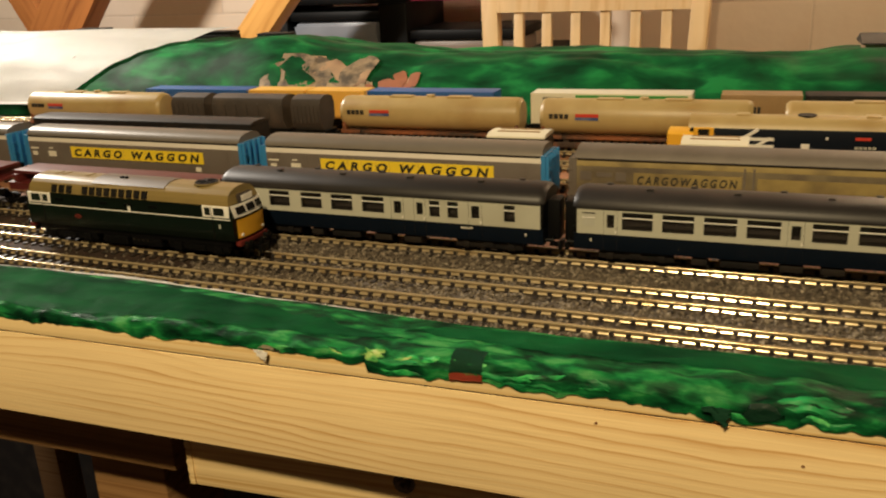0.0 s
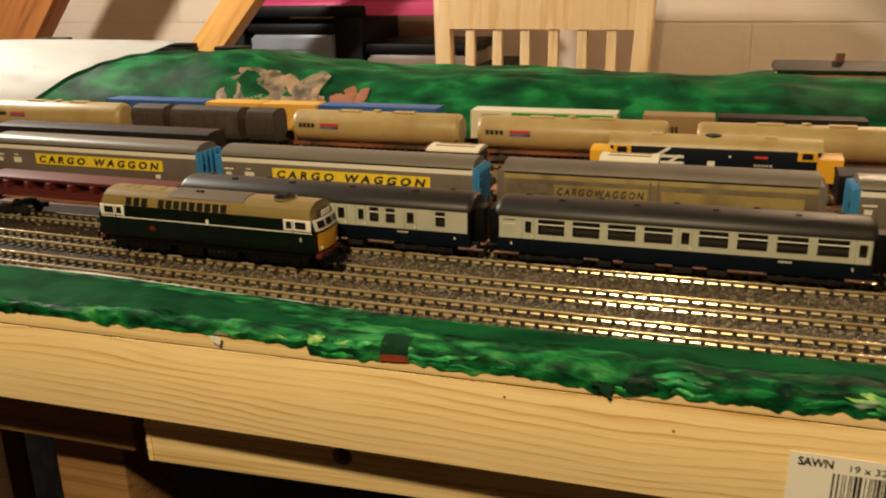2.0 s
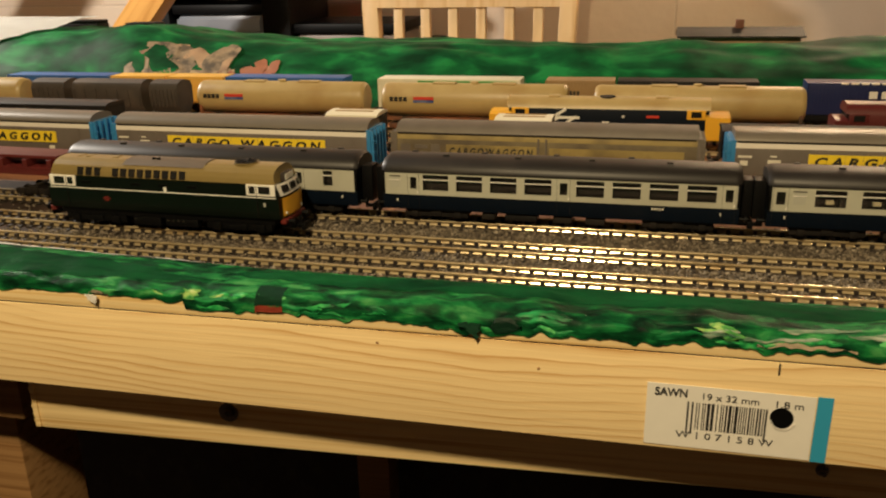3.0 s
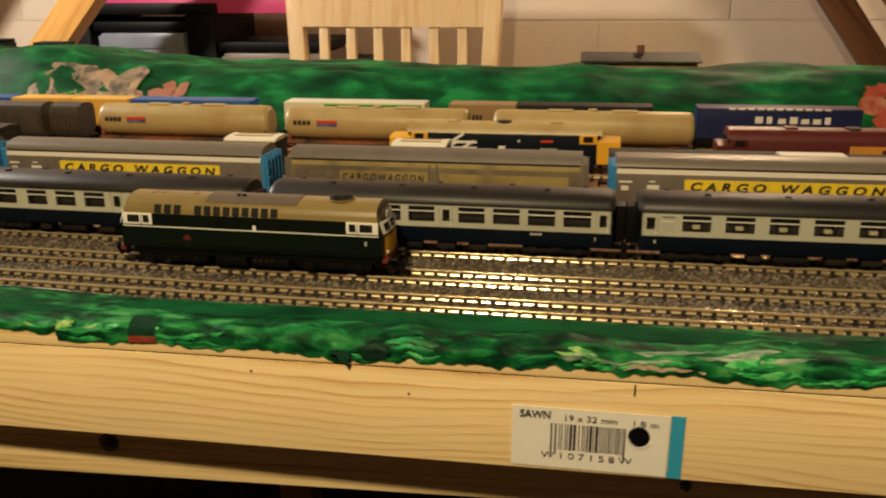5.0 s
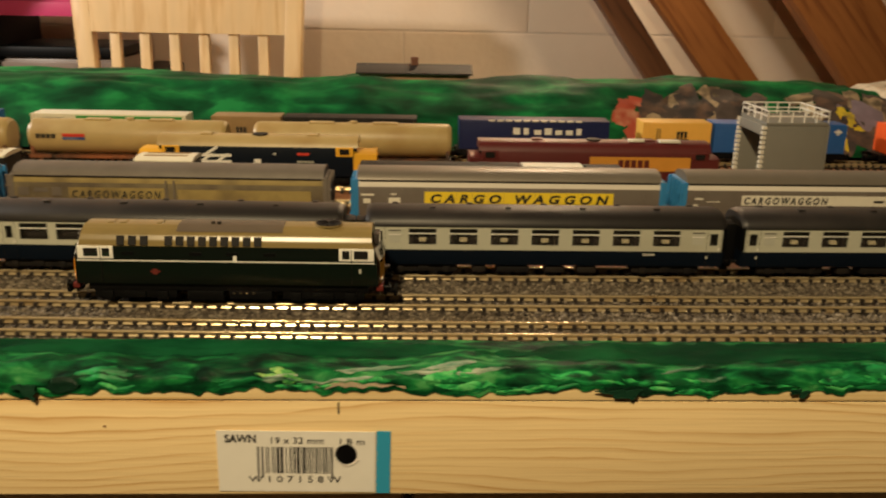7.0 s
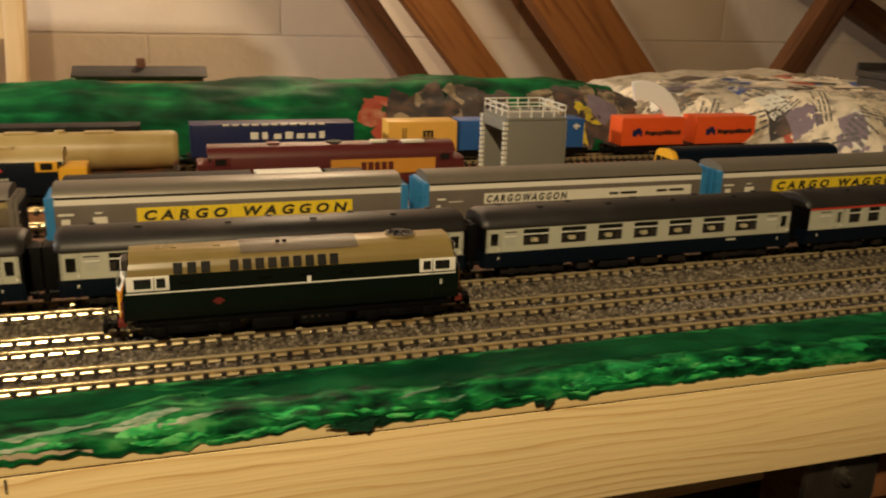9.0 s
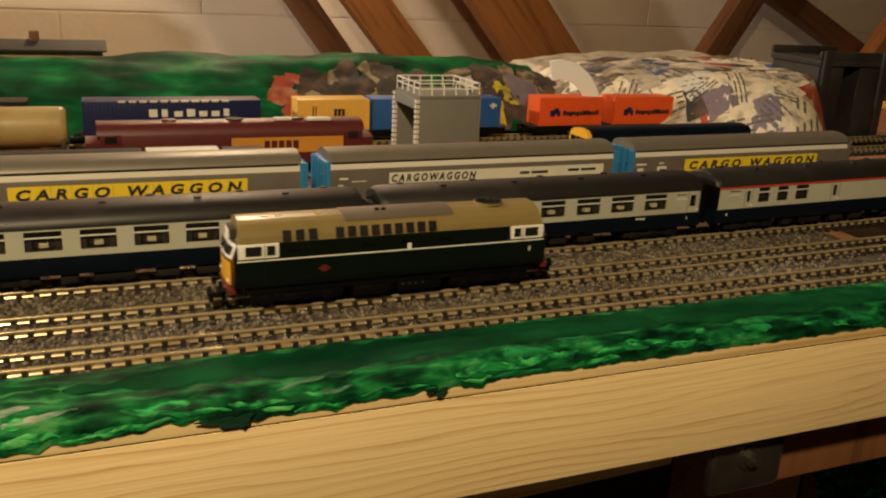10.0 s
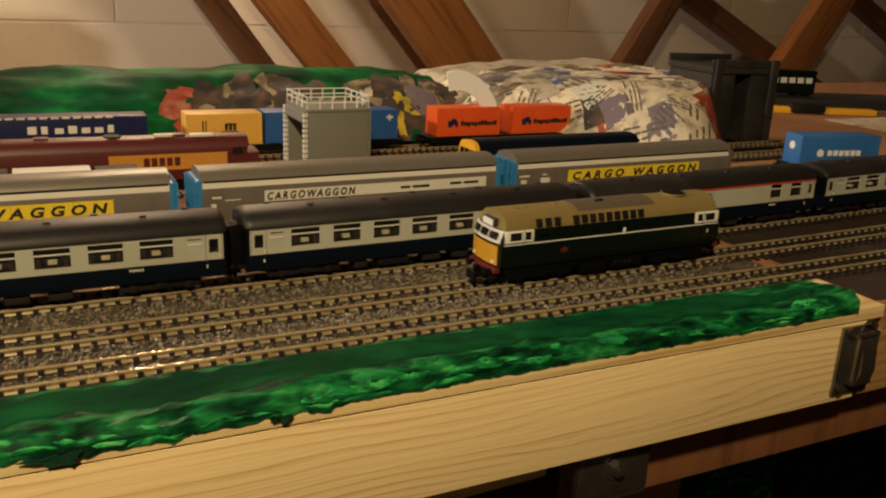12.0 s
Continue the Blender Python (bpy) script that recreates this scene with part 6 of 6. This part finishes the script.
for i, (x, y, w, h) in enumerate(((-0.50, 0.47, 0.05, 0.012), (-0.44, 0.48, 0.03, 0.009), (-0.58, 0.47, 0.04, 0.014), (-0.63, 0.475, 0.03, 0.016))):
    t = thing("spare_wagon", pose(x, y, 0.040), "dark spare model vehicle lying behind the hill", "model wagon", "spare vehicles")
    part("body", boxes((-w / 2, w / 2, -0.009, 0.009, 0, h), bevel=0.001), (DARK, BLACK, MAROON, NAVY)[i], t)
    part("roof", boxes((-w / 2, w / 2, -0.008, 0.008, h, h + 0.003), bevel=0.0008), (BLACK, DARK, NAVY, DARK)[i], t)


# ---- the moving locomotive ----
DULL_RED = material("dull_red", (0.12, 0.014, 0.010), 0.5, vary=0.15)

def moving_loco():
    c = thing("diesel_locomotive", berth("second", -0.262), "dark green diesel locomotive with tan roof and white cab windows", "model locomotive")
    h = 0.0507

    def end_x(y, z):
        """The nose: upright below the waist, raked above, rounded to the sides."""
        e = h - 0.0016 * (abs(y) / 0.0095) ** 3
        return e - max(0.0, z - 0.0165) * 0.36

    def shell(half, mat, name, label="", inset=0.0):
        bm = bmesh.new()
        prof = mirrored(half)
        xs = [-1, -0.9, 0.9, 1]
        rings = [[bm.verts.new((s * end_x(y, z) - (math.copysign(inset, s)), y, z)) for y, z in prof] for s in xs]
        n = len(prof)
        for a, b in zip(rings, rings[1:]):
            for i in range(n):
                bm.faces.new((a[i], a[(i + 1) % n], b[(i + 1) % n], b[i]))
        for ring, sgn in ((rings[0], -1), (rings[-1], 1)):
            k = n // 2
            for i in range(k - 1):
                f = (ring[i], ring[i + 1], ring[n - 2 - i], ring[n - 1 - i])
                bm.faces.new(f)
        return part(name, bm, mat, c, label)

    def levels(z0, z1, prof):
        """The part of a side outline between two heights."""
        out = []
        for (ya, za), (yb, zb) in zip(prof, prof[1:]):
            for k in range(4):
                t = k / 4
                out.append((ya + (yb - ya) * t, za + (zb - za) * t))
        out.append(prof[-1])
        return [p for p in out if z0 - 1e-9 <= p[1] <= z1 + 1e-9]

    side = [(0.0090, 0.0078), (0.0095, 0.0100), (0.0095, 0.0165), (0.0090, 0.0208)]
    shell(levels(0.0078, 0.0208, side), LOCO_GREEN, "body", "dark green lower body")
    top = [(0.00905, 0.0208), (0.0086, 0.0226), (0.0076, 0.0243), (0.0058, 0.0256), (0.0032, 0.0264), (0.0006, 0.0266)]
    roof = shell(levels(0.0208, 0.0266, top), LOCO_ROOF, "roof", "glossy tan roof")
    # louvred windows along the roof edge
    for xs in ([-0.0353 + 0.0038 * i for i in range(3)], [-0.0198 + 0.0036 * i for i in range(9)]):
        for q in xs:
            bm = bmesh.new()
            box(bm, q, q + 0.0024, -0.00035, 0.00035, -0.0015, 0.0015, m=pose(0, -0.00868, 0.0226, -18, 0, 0))
            box(bm, q, q + 0.0024, -0.00035, 0.00035, -0.0015, 0.0015, m=pose(0, 0.00868, 0.0226, 18, 0, 0))
            part("grille", bm, DARK, roof, "dark louvred grille")
    bm = bmesh.new()
    extrude(bm, [(-0.0068, 0.0252), (-0.0035, 0.0266), (0.0, 0.0269), (0.0035, 0.0266), (0.0068, 0.0252), (0.0, 0.0245)], -0.0165, 0.0180)
    part("roof_panel", bm, ROOF_PANEL, roof, "brown radiator roof panel")
    part("exhaust", boxes((-0.0060, -0.0048, -0.0025, -0.0014, 0.0264, 0.0274), (-0.0040, -0.0028, -0.0025, -0.0014, 0.0264, 0.0274), bevel=0.0002), BLACK, roof)
    bm = bmesh.new()
    cyl(bm, (0.0325, 0, 0.0267), (0, 0, 1), 0.0048, 0.0005, 28)
    fan = part("fan_ring", bm, LOCO_ROOF, roof)
    bm = bmesh.new()
    cyl(bm, (0.0325, 0, 0.02700), (0, 0, 1), 0.0044, 0.0002, 28)
    part("fan_well", bm, BLACK, fan)
    bm = bmesh.new()
    for k in range(4):
        box(bm, -0.0036, 0.0036, -0.00015, 0.00015, 0, 0.0003, m=pose(0.0325, 0, 0.0272, 0, 0, 45 * k))
    part("fan_grid", bm, DARK, fan)
    for q in (-0.040, -0.036, -0.024):
        part("roof_rivet_plate", boxes((q, q + 0.002, -0.002, 0.002, 0.0263, 0.0268), bevel=0.0002), LOCO_ROOF, roof)
    # waist stripe, emblem, marker
    for s in (-1, 1):
        y0, y1 = sorted((s * 0.00945, s * 0.00968))
        part("waist_stripe", boxes((-0.0482, 0.0482, y0, y1, 0.01580, 0.01615)), WHITE, c, "thin white waist stripe")
        part("emblem", boxes((-0.0242, -0.0225, y0, y1, 0.0114, 0.0132), (-0.0250, -0.0217, y0, y1, 0.0120, 0.0126)), DULL_RED, c, "small red emblem")
        part("marker_plate", boxes((0.0021, 0.0033, y0, y1, 0.0162, 0.0180)), WHITE, c)
        part("works_mark", boxes((0.0430, 0.0438, y0, y1, 0.0125, 0.0140)), FROST, c)
        for q in (-0.034, -0.012, 0.0, 0.012):
            part("body_grille", boxes((q, q + 0.004, s * 0.0093 - 0.0002, s * 0.0093 + 0.0002, 0.0178, 0.0190)), BLACK, c)
        for e in (-1, 1):
            xa, xb = sorted((e * 0.0365, e * 0.0480))
            cab = part("cab_surround", boxes((xa, xb, *sorted((s * 0.0088, s * 0.0097)), 0.0166, 0.0208), bevel=0.0002), WHITE, c, "white cab window surround")
            for a, b in ((0.0376, 0.0400), (0.0414, 0.0460)):
                part("cab_window", boxes((*sorted((e * a, e * b)), *sorted((s * 0.0095, s * 0.0098)), 0.0174, 0.0202)), GLASS, cab)
            part("door_seam", boxes((*sorted((e * 0.0405, e * 0.0407)), *sorted((s * 0.0095, s * 0.00985)), 0.0085, 0.0206)), DARK, c)
    for e in (-1, 1):
        bm = bmesh.new()
        n = 8
        grid = []
        for j in range(2):
            z = (0.0088, 0.0157)[j]
            grid.append([bm.verts.new((e * (end_x(y, z) + 0.00025), y, z)) for y in [-0.0082 + 0.0164 * k / n for k in range(n + 1)]])
        for k in range(n):
            bm.faces.new((grid[0][k], grid[0][k + 1], grid[1][k + 1], grid[1][k]))
        bmesh.ops.solidify(bm, geom=list(bm.faces), thickness=0.0003)
        part("warning_panel", bm, YELLOW, c, "small yellow warning panel")
        for y0, y1, mat, name, lab in ((-0.0088, 0.0088, WHITE, "windscreen_surround", "white windscreen surround"), (-0.0076, -0.0034, GLASS, "windscreen", ""), (-0.0023, 0.0023, GLASS, "windscreen", ""), (0.0034, 0.0076, GLASS, "windscreen", "")):
            lo, hi, d = (0.0166, 0.0209, 0.0003) if mat is WHITE else (0.0178, 0.0202, 0.0008)
            bm = bmesh.new()
            grid = []
            for z in (lo, (lo + hi) / 2, hi):
                grid.append([bm.verts.new((e * (end_x(y, z) + d), y, z)) for y in [y0 + (y1 - y0) * k / 5 for k in range(6)]])
            for j in range(2):
                for k in range(5):
                    bm.faces.new((grid[j][k], grid[j][k + 1], grid[j + 1][k + 1], grid[j + 1][k]))
            bmesh.ops.solidify(bm, geom=list(bm.faces), thickness=0.0004)
            part(name, bm, mat, c, lab)
        hx = end_x(0, 0.0225)
        code = part("headcode_box", boxes((*sorted((e * (hx - 0.001), e * (hx + 0.0008))), -0.0036, 0.0036, 0.0210, 0.0240), bevel=0.0002), INSIDE, c)
        part("headcode_blind", boxes(*[(*sorted((e * (hx + 0.0007), e * (hx + 0.0010))), y, y + 0.0020, 0.0214, 0.0236) for y in (-0.0032, -0.0010, 0.0012)]), WHITE, code, "white headcode panels")
        for y in (-0.0062, 0.0062):
            bm = bmesh.new()
            cyl(bm, (e * (h - 0.0005), y, 0.0098), (1, 0, 0), 0.0006, 0.0010, 12)
            part("marker_light", bm, SILVER, c)
        part("buffer_beam", boxes((*sorted((e * (h - 0.002), e * (h + 0.0002))), -0.0085, 0.0085, 0.0060, 0.0077), bevel=0.0002), DULL_RED, c, "red buffer beam")
        buffers(e * h, c)
        coupling(e * h, c)
        part("brake_pipes", boxes(*[(*sorted((e * (h + 0.0002), e * (h + 0.0012))), y, y + 0.0005, 0.0030, 0.0060) for y in (-0.004, -0.0028, 0.0024, 0.0036)]), BLACK, c)
    part("underframe", boxes((-0.046, 0.046, -0.0078, 0.0078, 0.0052, 0.0078), bevel=0.0002), BLACK, c)
    for s in (-1, 1):
        part("fuel_tank", boxes((-0.014, -0.002, s * 0.0060 - 0.002, s * 0.0060 + 0.002, 0.0018, 0.0052), (0.0, 0.014, s * 0.0060 - 0.002, s * 0.0060 + 0.002, 0.0022, 0.0052), bevel=0.0004), BLACK, c)
        part("gauge_dots", boxes(*[(0.001 + 0.0022 * k, 0.0018 + 0.0022 * k, *sorted((s * 0.0079, s * 0.0082)), 0.0042, 0.0048) for k in range(4)]), STEEL, c)
    wheels = []
    for q in (-0.031, 0.031):
        bm = bmesh.new()
        for s in (-1, 1):
            box(bm, q - 0.0135, q + 0.0135, s * 0.0068 - 0.0007, s * 0.0068 + 0.0007, 0.0024, 0.0056, 0.0003)
            for dx in (-0.009, 0.009):
                box(bm, q + dx - 0.0018, q + dx + 0.0018, s * 0.0077 - 0.0006, s * 0.0077 + 0.0006, 0.0020, 0.0050, 0.0003)
            box(bm, q - 0.0035, q + 0.0035, s * 0.0078 - 0.0005, s * 0.0078 + 0.0005, 0.0026, 0.0048, 0.0003)
        part("bogie_frame", bm, BLACK, c)
        for dx in (-0.009, 0.009):
            wheels.append(wheelset(q + dx, 0.0034, c))
    return c, wheels


LOCO, WHEELS = moving_loco()
LOCO_X = [(0.0, -0.2635), (0.5, -0.2515), (1.0, -0.2385), (1.5, -0.2242), (2.0, -0.2095), (2.5, -0.194), (3.0, -0.177), (3.6, -0.1545), (4.3, -0.1255), (5.0, -0.095), (5.5, -0.0733), (6.0, -0.0508), (6.5, -0.0272), (7.1, 0.0035), (7.8, 0.0415), (8.5, 0.0815), (9.0, 0.1115), (9.5, 0.1432), (10.0, 0.1758), (10.5, 0.2087), (11.0, 0.2413), (11.5, 0.2743), (12.0, 0.308)]

# ---- blocks of the back wall ----
BLOCK_W, BLOCK_H = 0.484, 0.225
bm = bmesh.new()
box(bm, 0, BLOCK_W - 0.004, -0.0016, -0.0002, 0, BLOCK_H - 0.004, 0.0007)
BLOCK_MESH = finish(bm)
BLOCK_MESH.materials.append(BLOCK)
for row in range(-4, 8):
    z = 0.0125 + row * BLOCK_H
    if z + BLOCK_H > 1.6 or z < FLOOR_Z:
        continue
    for col in range(-6, 7):
        x = 0.284 + col * BLOCK_W + (BLOCK_W / 2 if row % 2 else 0)
        if x < -2.6 or x + BLOCK_W > 3.4:
            continue
        o = new("block", BLOCK_MESH)
        o.parent = wall
        o.location = (x, 1.5, z)


# ---- what moves ----
def loco_x(t):
    for (ta, xa), (tb, xb) in zip(LOCO_X, LOCO_X[1:]):
        if t <= tb:
            return xa + (xb - xa) * (t - ta) / (tb - ta)
    return LOCO_X[-1][1]


def motions():
    walk(LOCO, [(t, berth("second", x - 0.0018)) for t, x in LOCO_X])
    r = 0.0034
    for w in WHEELS:
        x0, z0 = w.location.x, w.location.z
        rows = []
        for i in range(181):
            t = i / 15
            rows.append((t, pose(x0, 0, z0, 0, math.degrees((loco_x(t) - LOCO_X[0][1]) / r), 0)))
        walk(w, rows)


motions()
